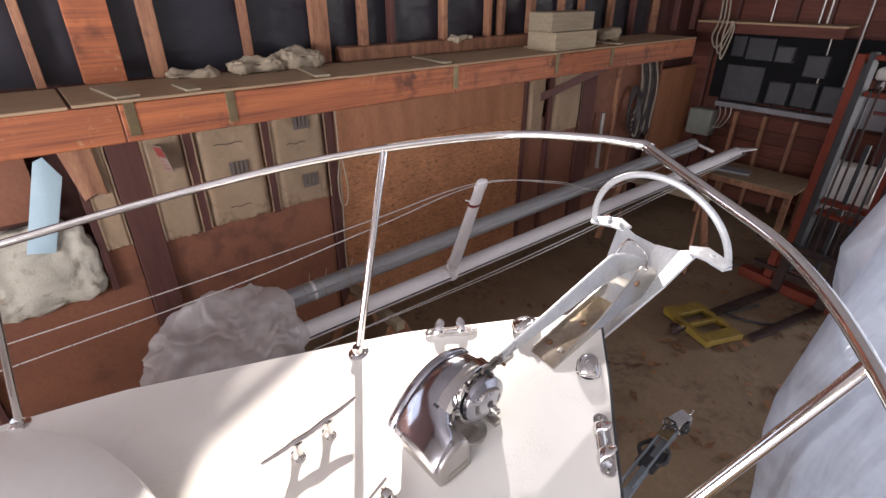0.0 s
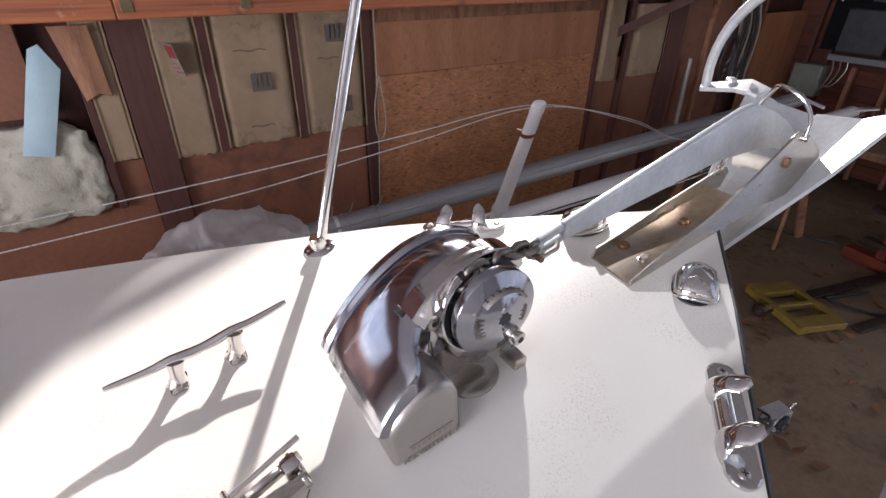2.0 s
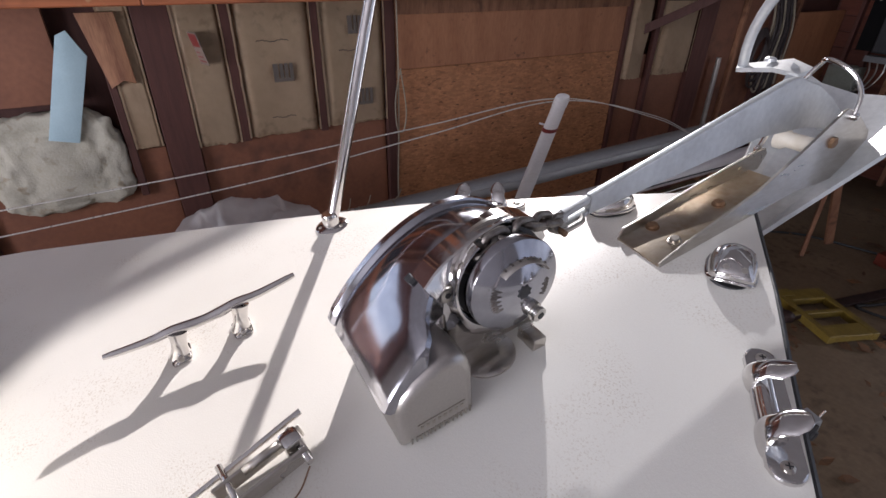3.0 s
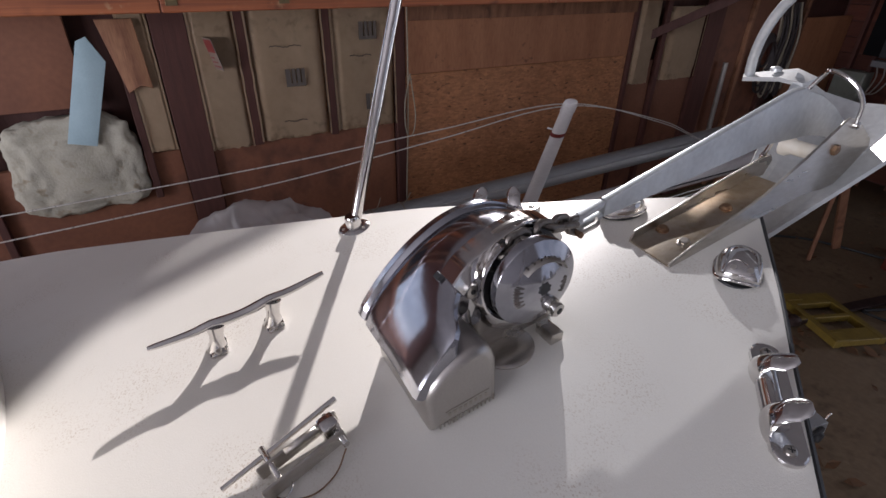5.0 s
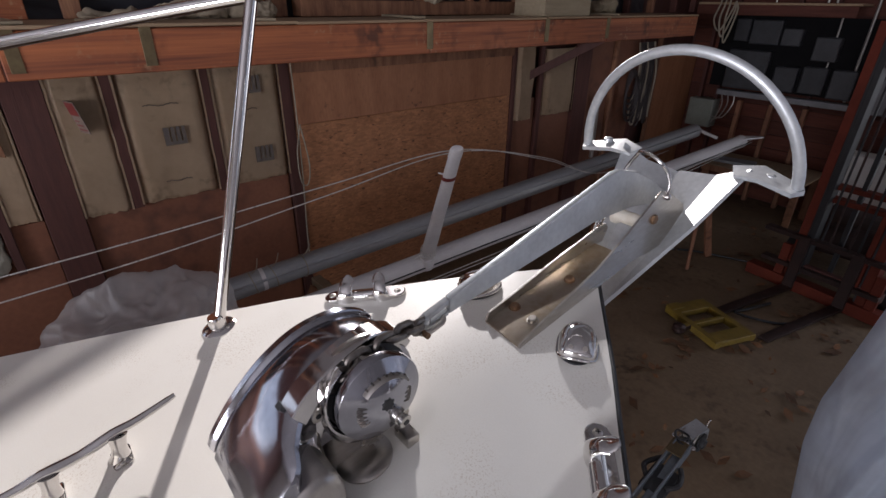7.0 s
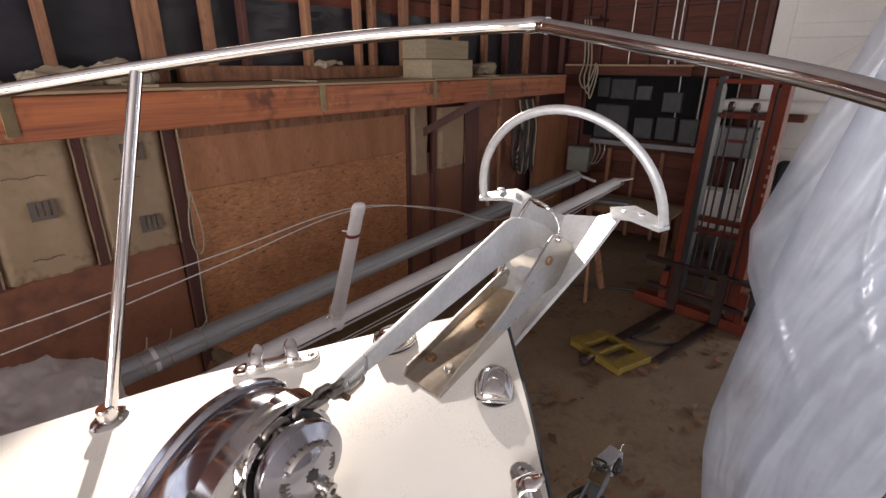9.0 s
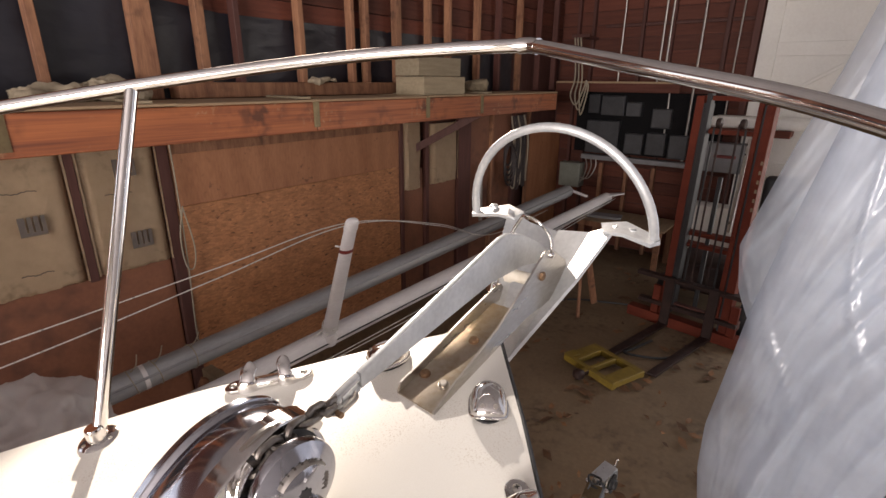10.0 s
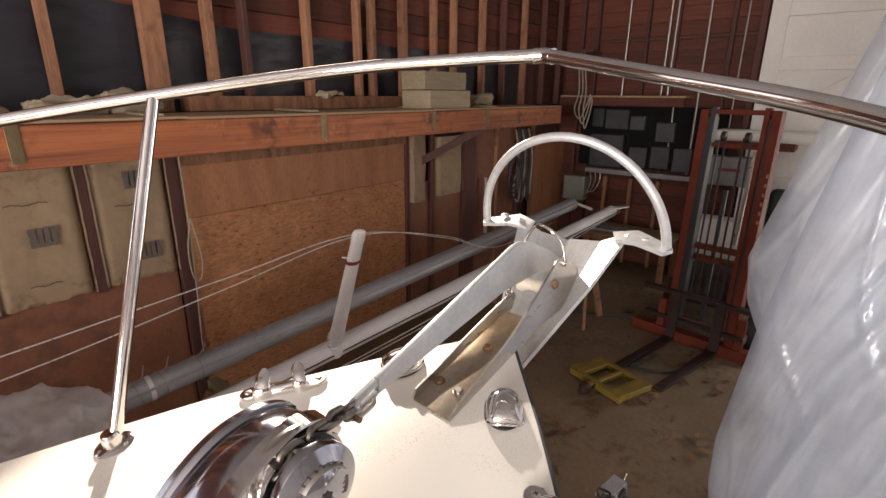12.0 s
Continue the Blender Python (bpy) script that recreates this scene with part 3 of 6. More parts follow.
# lower wall: studs, hardboard, kraft-faced batts, plywood and strand board
for y, w, a, b, mat in ((-1.95, 0.05, 0, 2.55, DARKW), (-0.97, 0.05, 1.2, 2.3, DARKW), (-0.73, 0.22, 0.02, 2.56, DARKW), (-0.2, 0.07, 1.5, 2.56, DARKW), (0.43, 0.06, 1.5, 2.56, DARKW), (1.03, 0.09, 0.02, 2.56, DARKW),
                  (3.8, 0.06, 0.02, 2.56, DARKW), (4.28, 0.07, 0.02, 2.56, DARKW), (5.0, 0.3, 0.02, 2.56, DARKW), (5.85, 0.06, 0.02, 2.56, STUDW), (6.5, 0.05, 0.02, 2.56, DARKW), (7.0, 0.06, 0.02, 2.56, STUDW)):
    bb = B()
    box(bb, (WX - 0.02, y, a), (WX + 0.035, y + w, b), 0.004)
    part("stud", bb, mat, wall_w)
for a, b, c, d in ((-4.4, -0.735, 0.02, 1.53), (-0.505, 1.02, 0.02, 1.53), (3.87, 4.27, 0.02, 1.85), (4.36, 4.99, 0.02, 1.85), (5.31, 5.84, 0.02, 2.5), (5.92, 6.49, 0.02, 2.5), (-4.4, -1.2, 1.9, 2.5)):
    bb = B()
    box(bb, (WX - 0.06, a, c), (WX - 0.012, b, d), 0.003)
    part("panel", bb, HARDB, wall_w, "brown hardboard panel")
bb = B()
box(bb, (WX - 0.03, 1.13, 1.93), (WX + 0.018, 3.79, 2.5), 0.002)
part("panel", bb, PLY, wall_w, "orange plywood strip")
bb = B()
box(bb, (WX - 0.03, 1.13, 0.03), (WX + 0.014, 3.79, 1.926), 0.002)
part("panel", bb, OSB, wall_w, "orange strand board sheet")
bb = B()
box(bb, (WX - 0.03, 7.08, 0.03), (WX + 0.016, 8.28, 2.2), 0.002)
part("panel", bb, PLY, wall_w, "orange plywood sheet")
bb = B()
box(bb, (WX + 0.0, 1.13, 2.36), (WX + 0.045, 3.8, 2.5), 0.004)
part("trim_board", bb, STUDW, wall_w)


def batt(y0b, y1b, za, zb, puff=0.05):
    def fn(u, v):
        e = min(u, 1 - u, 1e9) * 2
        y = y0b + (y1b - y0b) * u
        x = WX - 0.02 + puff * min(1, e * 4) ** 0.6 + 0.012 * wobble((y, v * (zb - za), 2), 4) + 0.006 * wobble((y + 0.7 * v, v * (zb - za), 7), 11)
        return Vector((x, y0b + (y1b - y0b) * u, za + (zb - za) * v + 0.012 * wobble((u * 4, y0b, v), 3) * (1 - v)))
    w = B()
    sheet_grid(w, fn, 24, 40)
    r = bmesh.ops.solidify(w, geom=w.faces[:], thickness=0.03)
    ob = solo("insulation_batt", w, KRAFT, "tan kraft-paper faced insulation batt between wall studs", "insulation", "insulation batts", sharp=60)
    for a, b in ((y0b + 0.001, y0b + 0.014), (y1b - 0.014, y1b - 0.001)):
        w = B()
        sheet_grid(w, lambda u, v: Vector((WX + 0.0375 + 0.0015 * wobble((u, v * 9, y0b), 2), a + (b - a) * u + 0.004 * wobble((0, v * 6, a), 2), za + (zb - za) * v)), 2, 24)
        bmesh.ops.solidify(w, geom=w.faces[:], thickness=0.0012)
        part("paper_flange", w, KRAFT, ob)
        for k in range(3):
            w = B()
            z = za + (zb - za) * (0.2 + 0.3 * k)
            box(w, (WX + 0.038, (a + b) / 2 - 0.006, z), (WX + 0.0415, (a + b) / 2 + 0.006, z + 0.0025))
            part("staple", w, CONDUIT, ob)
    return ob


batts = []
for args in ((-0.14, 0.43, 1.52, 2.62), (0.49, 1.03, 1.53, 2.62), (-0.51, -0.2, 1.5, 2.6), (-0.92, -0.74, 1.55, 2.6), (3.86, 4.15, 1.62, 2.52, 0.1), (4.37, 4.98, 1.62, 2.4, 0.08)):
    batts.append(batt(*args))


def printed_mark(y, z, s=0.085, kind=0, owner=None):
    """A square maker's mark printed on the paper, as plain shapes."""
    w = B()
    x = WX + 0.048
    h = s / 2
    if kind == 0:
        comb = ((-1, -0.95), (1, -0.95), (1, 0.8), (0.66, 0.8), (0.66, -0.6), (0.5, -0.6), (0.5, 0.8), (0.14, 0.8), (0.14, -0.6), (0.0, -0.6), (0.0, 0.8), (-0.34, 0.8), (-0.34, -0.6), (-0.5, -0.6), (-0.5, 0.8), (-1, 0.8))
        slab(w, [(x, y + a * h, z + b * h) for a, b in comb], 0.002)
    else:
        sweep(w, [(x, y - h * 1.8 + i * h * 0.2, z + 0.006 * math.sin(i * 0.55) + 0.003 * math.sin(i * 2.3)) for i in range(19)], 0.003, 6)
    part("printed_mark", w, INK, owner, "dark printed mark")


for y, z in ((0.18, 1.997), (0.79, 2.31), (0.82, 1.755)):
    printed_mark(y, z, 0.15, 0, batts[0 if y < 0.45 else 1])
for y, z in ((0.14, 1.66), (0.72, 2.12)):
    printed_mark(y, z, 0.1, 1, batts[0 if y < 0.45 else 1])
printed_mark(0.13, 2.22, 0.13, 1, batts[0])

# white fluffy wool hanging out of the wall, and tufts on the ledge
def tuft(name, lo, hi, mat, label, seed, n=30, amp=0.06):
    lo, hi = Vector(lo), Vector(hi)
    w = B()
    bmesh.ops.create_icosphere(w, subdivisions=5, radius=1.0)
    c, h = (lo + hi) / 2, (hi - lo) / 2
    for v in w.verts:
        d = v.co.normalized()
        k = [math.copysign(abs(t) ** 0.55, t) for t in d]
        p = Vector((c.x + h.x * k[0], c.y + h.y * k[1], c.z + h.z * k[2]))
        f = amp * (wobble(p + Vector((seed, 0, 0)), 6) + 0.5 * wobble(p + Vector((0, seed, 0)), 15) + 0.25 * wobble(p, 40))
        v.co = p + d * f
    return solo(name, w, mat, label, "insulation", sharp=80)


tuft("wool_insulation", (WX - 0.1, -1.78, 1.17), (WX + 0.07, -0.98, 1.86), FLUFF, "dirty white mineral wool insulation bulging from the wall", 3.1, amp=0.045)
tuft("wool_tuft", (WX + 0.0, 0.2, 2.775), (WX + 0.3, 0.62, 2.87), WOOLDIRTY, "torn dusty wool tuft lying on the ledge", 5.2)
tuft("wool_tuft", (WX + 0.02, 0.58, 2.775), (WX + 0.25, 1.0, 2.9), WOOLDIRTY, "torn dusty wool tuft lying on the ledge", 8.7)
tuft("wool_tuft", (WX + 0.02, -0.2, 2.775), (WX + 0.2, 0.15, 2.81), WOOLDIRTY, "torn dusty wool tuft lying on the ledge", 9.7)
tuft("wool_tuft", (WX + 0.12, 2.45, 2.895), (WX + 0.22, 2.75, 2.95), WOOLDIRTY, "torn dusty wool tuft lying on the ledge", 1.7)
tuft("wool_tuft", (WX + 0.2, 4.7, 2.775), (WX + 0.5, 5.05, 2.92), PALEW, "crumpled brown paper lying on the ledge", 2.7)

foam = B()
slab(foam, [(WX + 0.055, -1.16, 2.32), (WX + 0.06, -1.1, 2.345), (WX + 0.06, -1.03, 2.19), (WX + 0.085, -1.225, 1.66), (WX + 0.085, -1.385, 1.70)], 0.02, 0.002)
solo("foam_board", foam, BLUEFOAM, "pale blue foam board offcut leaning on the wall", "board")
blk = B()
slab(blk, [(WX + 0.05, -1.03, 2.44), (WX + 0.05, -0.82, 2.44), (WX + 0.05, -0.8, 2.0), (WX + 0.05, -0.87, 2.03), (WX + 0.05, -0.95, 1.98)], 0.03, 0.003)
solo("broken_board", blk, STUDW, "broken orange-brown board nailed over the wall studs", "board")
sg = thing("warning_sign", (WX + 0.07, -0.4, 2.0), "red and white warning sign hanging askew on the wall", "sign")
tilt = pose(WX + 0.09, -0.38, 2.2, 0, 14, -70)
for nm, lo, hi, mat in (("plate", (-0.002, -0.06, -0.11), (0.002, 0.06, 0.11), SIGNWHITE), ("panel", (0.0025, -0.052, 0.015), (0.004, 0.052, 0.1), SIGNRED)):
    w = B()
    box(w, lo, hi)
    bmesh.ops.transform(w, matrix=tilt, verts=w.verts[:])
    part(nm, w, mat, sg)
for k in range(3):
    w = B()
    box(w, (0.0025, -0.045, -0.09 + k * 0.03), (0.0035, 0.045 - 0.02 * k, -0.08 + k * 0.03))
    bmesh.ops.transform(w, matrix=tilt, verts=w.verts[:])
    part("bar", w, SIGNRED, sg)

# timber blocks stacked on the ledge
for k, (a, b) in enumerate(((3.42, 4.14), (3.36, 4.08))):
    w = B()
    z = 2.778 + k * 0.19
    box(w, (-3.32 + 0.05 * k, a, z), (-2.93 - 0.02 * k, b, z + 0.185), 0.006)
    solo("timber_block", w, PALEW, "pale square-sawn timber block stacked on the ledge", "timber", "stacked timber blocks")

# electrical boards on the end wall
shelf = thing("end_shelf", (-2.5, NY - 0.3, 2.75), "red-brown plank shelf on the end wall", "shelf")
w = B()
box(w, (-3.55, NY - 0.55, 2.895), (-1.5, NY + 0.003, 2.925), 0.004)
part("shelf_top", w, PLANKTOP, shelf)
w = B()
box(w, (-3.55, NY - 0.552, 2.76), (-1.52, NY - 0.52, 2.893), 0.004)
part("front_board", w, REDBOARD, shelf)
backing = B()
box(backing, (-3.3, NY - 0.115, 1.72), (-0.9, NY - 0.095, 2.75), 0.002)
solo("electrical_backboard", backing, BLACKBOARD, "black backboard carrying electrical boxes on the end wall", "backboard")
w = B()
box(w, (-3.1, NY - 0.24, 1.6), (-1.2, NY - 0.1, 1.68), 0.004)
solo("wall_rail", w, BOXPALE, "grey metal trunking under the electrical boxes", "trunking")


def ebox(x, z, w_, h_, d_=0.12, mat=None, lever=False):
    t = thing("electrical_box", (x, NY - 0.12, z), "dusty grey metal electrical box on a black backboard", "electrical box", "electrical boxes")
    w = B()
    box(w, (x, NY - 0.117 - d_, z), (x + w_, NY - 0.113, z + h_), 0.01)
    part("case", w, mat or BOXGREY, t)
    w = B()
    box(w, (x + 0.015, NY - 0.125 - d_, z + 0.015), (x + w_ - 0.015, NY - 0.118 - d_, z + h_ - 0.015), 0.003)
    part("cover", w, mat or BOXGREY, t)
    if lever:
        w = B()
        box(w, (x + w_ * 0.3, NY - 0.16 - d_, z + h_ * 0.5), (x + w_ * 0.8, NY - 0.126 - d_, z + h_ * 0.6), 0.005)
        part("lever", w, SIGNRED, t, "red switch lever")


for a in ((-3.05, 2.40, 0.2, 0.31), (-2.82, 2.37, 0.4, 0.33), (-2.39, 2.37, 0.25, 0.23), (-3.05, 1.72, 0.58, 0.56), (-2.36, 1.75, 0.3, 0.34), (-2.0, 1.76, 0.3, 0.36), (-1.96, 2.2, 0.3, 0.31), (-1.64, 1.73, 0.28, 0.38)):
    ebox(*a)
ebox(-1.12, 1.6, 0.6, 0.45, 0.16, BOXPALE, True)
w = B()
box(w, (-1.17, NY - 0.5, 0.02), (0.3, NY - 0.15, 1.1), 0.01)
solo("white_cabinet", w, WHITEPAINT, "low white cabinet standing against the end wall", "cabinet")
pale = thing("meter_box", (-3.3, NY - 0.12, 1.06), "pale painted meter box with cables hung in the corner", "meter box")
w = B()
box(w, (-3.5, NY - 0.24, 1.06), (-3.1, NY + 0.004, 1.5), 0.012, None, 2)
part("case", w, GREEN, pale)
w = B()
box(w, (-3.48, NY - 0.252, 1.08), (-3.12, NY - 0.241, 1.48), 0.004)
part("cover", w, GREEN, pale)
for k in range(3):
    w = B()
    sweep(w, smooth_path([(-3.05 + 0.1 * k, NY - 0.15, 1.62), (-3.0 + 0.08 * k, NY - 0.17, 1.45), (-3.04 + 0.05 * k, NY - 0.19, 1.25), (-3.102, NY - 0.18, 1.14 + 0.05 * k)], 6), 0.009, 8)
    part("cable", w, CONDUIT, pale)
for x, zlo, zhi, r in ((-2.62, 2.9, TOP, 0.012), (-1.98, 2.93, TOP, 0.016), (-1.88, 2.93, TOP, 0.016), (-1.42, 1.7, TOP, 0.018), (-0.92, 2.3, TOP, 0.012), (-1.76, 1.9, 2.9, 0.012)):
    w = B()
    sweep(w, [(x, NY - 0.14, zlo), (x + 0.01, NY - 0.14, (zlo + zhi) / 2), (x, NY - 0.14, zhi - 0.01)], r, 8)
    solo("conduit", w, CONDUIT, "thin zinc conduit running up the end wall", "conduit", "conduits")
# plywood lying by the end wall and a lean-to frame of studs under the boxes
for x in (-2.75, -2.3, -1.85):
    w = B()
    box(w, (x, NY - 0.24, 0.02), (x + 0.06, NY - 0.16, 1.55), 0.004)
    solo("bench_post", w, STUDW, "rough wooden post of the bench below the boxes", "post", "bench posts")

# white barn door leaf folded against the end wall
door = thing("door_1", (0.4, NY - 0.1, 0), "large white panelled barn door with diagonal braces", "door", kind="structure")
w = B()
box(w, (-0.64, NY - 0.075, 0.05), (1.35, NY - 0.035, 5.2), 0.004)
part("leaf", w, WHITEPAINT, door)
for lo, hi in (((-0.64, 0.05), (-0.42, 5.2)), ((-0.419, 3.28), (1.35, 3.46)), ((-0.419, 3.99), (1.35, 4.16)), ((-0.419, 1.6), (1.35, 1.78)), ((0.56, 1.781), (0.7, 3.279))):
    w = B()
    box(w, (lo[0], NY - 0.125, lo[1]), (hi[0], NY - 0.077, hi[1]), 0.004)
    part("rail", w, WHITEPAINT, door)
w = B()
bar(w, (-0.36, NY - 0.1, 2.66), (0.5, NY - 0.1, 3.24), 0.045, 0.12, 0.003, (0, 1, 0))
part("brace", w, WHITEPAINT, door)
w = B()
box(w, (-1.02, NY - 0.62, 2.3), (0.24, NY - 0.2, 2.46), 0.05, None, 3)
solo("folded_tarp", w, WHITEPAINT, "folded white tarp on a shelf by the door", "tarp")
w = B()
box(w, (-1.1, NY - 0.65, 2.2), (0.0, NY - 0.13, 2.296), 0.005)
solo("door_shelf", w, REDBOARD, "orange-brown plank shelf by the white door", "shelf")

# ---- the boat ----
CX = -0.055


def interp(x, xs, ys):
    return float(np.interp(x, xs, ys))


def half_beam(y):
    return interp(y, (-5, -3, -2, -1.4, -1.1, -0.85, -0.6, -0.27, -0.1, 0.0, 0.128, 0.19, 0.215), (1.75, 1.62, 1.4, 1.165, 1.0, 0.825, 0.655, 0.43, 0.282, 0.2, 0.085, 0.03, 0.0))


def deck_z(x, y):
    base = 2.362 + 0.185 * y if y > -1.4 else 2.103 + 0.11 * (y + 1.4)
    return base - 0.05 * (x - CX) ** 2


boat = thing("sailboat", (CX, -1.5, 0.3), "white fibreglass sailboat bow on a trailer, foredeck in sunlight", "boat")
ys = [0.215 - 0.012 * k for k in range(12)] + [0.06 - 0.05 * k for k in range(1, 102)]
bm = B()
rows = []
for y in ys:
    h = max(half_beam(y), 0.004)
    rows.append([bm.verts.new((CX + h * s, y, deck_z(CX + h * s, y))) for s in [(-1 + 2 * j / 20) for j in range(21)]])
for a, b in zip(rows, rows[1:]):
    for j in range(20):
        bm.faces.new((a[j], a[j + 1], b[j + 1], b[j]))
part("deck", bm, GEL, boat, "white gelcoat foredeck with fine texture")
for s, nm in ((-1, "hull_side"), (1, "hull_side")):
    bm = B()
    rows = []
    for y in ys:
        h = max(half_beam(y), 0.004)
        zt = deck_z(CX + h, y)
        col = []
        for k in range(9):
            t = k / 8
            yk = y - 0.55 * t * t * max(0, 1 - (0.215 - y) / 3.0)
            col.append(bm.verts.new((CX + s * (h * (1 - 0.55 * t ** 1.5) + 0.002), yk, zt - 0.004 - 1.55 * t)))
        rows.append(col)
    for a, b in zip(rows, rows[1:]):
        for j in range(8):
            bm.faces.new((a[j], a[j + 1], b[j + 1], b[j]))
    part(nm, bm, GEL_SMOOTH, boat, "white hull side")
    bm = B()
    sweep(bm, [(CX + s * (max(half_beam(y), 0.0) + 0.003), y + 0.003, deck_z(CX + half_beam(y), y) - 0.012) for y in ys], 0.0065, 8, flat=1.5)
    part("rub_rail", bm, DARK, boat, "dark rubber rub rail along the deck edge")
# raised cabin front behind the foredeck
bm = B()
rows = []
for k in range(25):
    s = -1 + k / 12
    fy = -1.10 - 0.27 * abs(s) ** 2.5
    x = CX + 0.86 * s
    col = []
    for back, h, fwd in ((0, -0.012, 0.035), (0, 0.02, 0.03), (0, 0.12, 0.016), (0, 0.17, 0.004), (0.03, 0.19, -0.01), (0.3, 0.225, 0), (0.8, 0.26, 0), (1.8, 0.3, 0), (3.4, 0.34, 0)):
        xx = x + (0.03 * s * fwd / 0.035 if back == 0 else 0.12 * s * min(back, 1))
        yy = fy + fwd - back
        col.append(bm.verts.new((xx, yy, deck_z(xx, yy) + h - 0.02 * s * s * (h > 0.05))))
    rows.append(col)
for a, b in zip(rows, rows[1:]):
    for j in range(8):
        bm.faces.new((a[j], a[j + 1], b[j + 1], b[j]))
for end, sg_ in ((rows[0], -1), (rows[-1], 1)):
    low = [bm.verts.new((v.co.x + 0.05 * sg_, v.co.y, deck_z(v.co.x, v.co.y) - 0.01)) for v in end[3:]]
    for a, b, c, d in zip(end[3:], end[4:], low[1:], low):
        bm.faces.new((a, b, c, d))
part("cabin_trunk", bm, GEL_SMOOTH, boat, "smooth white moulded cabin trunk")

# pulpit: bent stainless rail on raked stanchions
pulpit = thing("bow_pulpit", (CX, -0.2, 2.3), "polished stainless steel bow pulpit rail on raked stanchions", "pulpit rail")
port_rail = smooth_path([(-1.42, -1.95, 2.58), (-1.30, -1.6, 2.63), (-1.17, -1.25, 2.695), (-1.035, -0.91, 2.77), (-0.86, -0.52, 2.85), (-0.645, -0.22, 2.915), (-0.37, 0.055, 2.97), (-0.14, 0.175, 2.988), (0.0, 0.213, 2.992)], 10)
star_rail = smooth_path([(0.0, 0.213, 2.992), (0.22, 0.12, 2.953), (0.45, 0.015, 2.91), (0.64, -0.16, 2.855), (0.83, -0.45, 2.79), (1.0, -0.85, 2.72), (1.15, -1.25, 2.66), (1.3, -1.7, 2.6)], 10)
for pts in (port_rail, star_rail):
    bm = B()
    sweep(bm, pts, 0.0127, 16)
    part("top_rail", bm, STEEL, pulpit)
bm = B()
sweep(bm, [(-0.02, 0.207, 2.991), (0.0, 0.213, 2.992), (0.02, 0.206, 2.989)], 0.0145, 16)
part("sleeve", bm, STEEL, pulpit)


def stanchion(base, top):
    base, top = Vector(base), Vector(top)
    zb = deck_z(base.x, base.y)
    bm = B()
    sweep(bm, [Vector((base.x, base.y, zb + 0.006)), top], 0.0125, 16)
    st = part("stanchion", bm, STEEL, pulpit)
    bm = B()
    lathe(bm, [(0, 0.034), (0.004, 0.035), (0.007, 0.03), (0.009, 0.018), (0.03, 0.0165), (0.034, 0.014)], (base.x, base.y, zb - 0.002), (0, -0.18, 1))
    part("base_flange", bm, STEEL, st)
    for a in (0.5, 2.6, 4.7):
        bm = B()
        lathe(bm, [(0, 0.004), (0.003, 0.0035)], (base.x + 0.026 * math.cos(a), base.y + 0.026 * math.sin(a), zb + 0.004 - 0.0 + 0.185 * 0.026 * math.sin(a)), (0, -0.18, 1), 10)
        part("screw", bm, STEEL_WORN, st)


stanchion((-0.53, -0.44, 0), (-0.645, -0.222, 2.908))
stanchion((0.42, -0.44, 0), (0.64, -0.162, 2.848))
stanchion((-1.185, -1.41, 0), (-1.195, -1.3, 2.68))
stanchion((1.1, -1.4, 0), (1.15, -1.25, 2.652))


# horn cleat on two feet
def cleat():
    t = thing("deck_cleat", (-0.312, -0.72, deck_z(-0.312, -0.72)), "long polished stainless horn cleat on two feet", "cleat")
    a, b = Vector((-0.317, -0.866, 2.248)), Vector((-0.318, -0.574, 2.305))
    pts = []
    for k in range(25):
        u = k / 24
        p = a.lerp(b, u)
        p.z += -0.004 * math.sin(math.pi * u) + 0.006 * math.cos(2 * math.pi * (u - 0.5)) * 0.0
        p.z += 0.006 * abs(2 * u - 1) ** 2 - 0.002 + 0.004 * math.exp(-((abs(u - 0.5) - 0.17) / 0.07) ** 2)
        pts.append(p)
    bm = B()
    sweep(bm, pts, lambda u: interp(u, (0, 0.03, 0.3, 0.42, 0.5, 0.58, 0.7, 0.97, 1), (0.0045, 0.0058, 0.0082, 0.0098, 0.0086, 0.0098, 0.0082, 0.0058, 0.0045)), 14, flat=0.85)
    part("horn_bar", bm, STEEL, t)
    for y in (-0.768, -0.672):
        z = deck_z(-0.312, y)
        zt = 2.248 + 0.195 * (y + 0.866) - 0.006
        bm = B()
        sweep(bm, smooth_path([(-0.312, y, z + 0.001), (-0.313, y + 0.002, (z + zt) / 2), (-0.317, y + 0.004, zt)], 5), lambda u: 0.0165 - 0.006 * math.sin(math.pi * u * 0.9) + 0.001, 16)
        f = part("foot", bm, STEEL, t)
        bm = B()
        box(bm, (-0.334, y - 0.014, z - 0.002), (-0.288, y + 0.016, z + 0.007), 0.006, pose(0, 0, 0, 10.5), 2)
        part("pad", bm, STEEL, f)
        bm = B()
        lathe(bm, [(0, 0.0055), (0.003, 0.005), (0.004, 0.003)], (-0.294, y, z + 0.006), (0.2, -0.18, 1), 12)
        part("screw", bm, STEEL_WORN, f)


cleat()


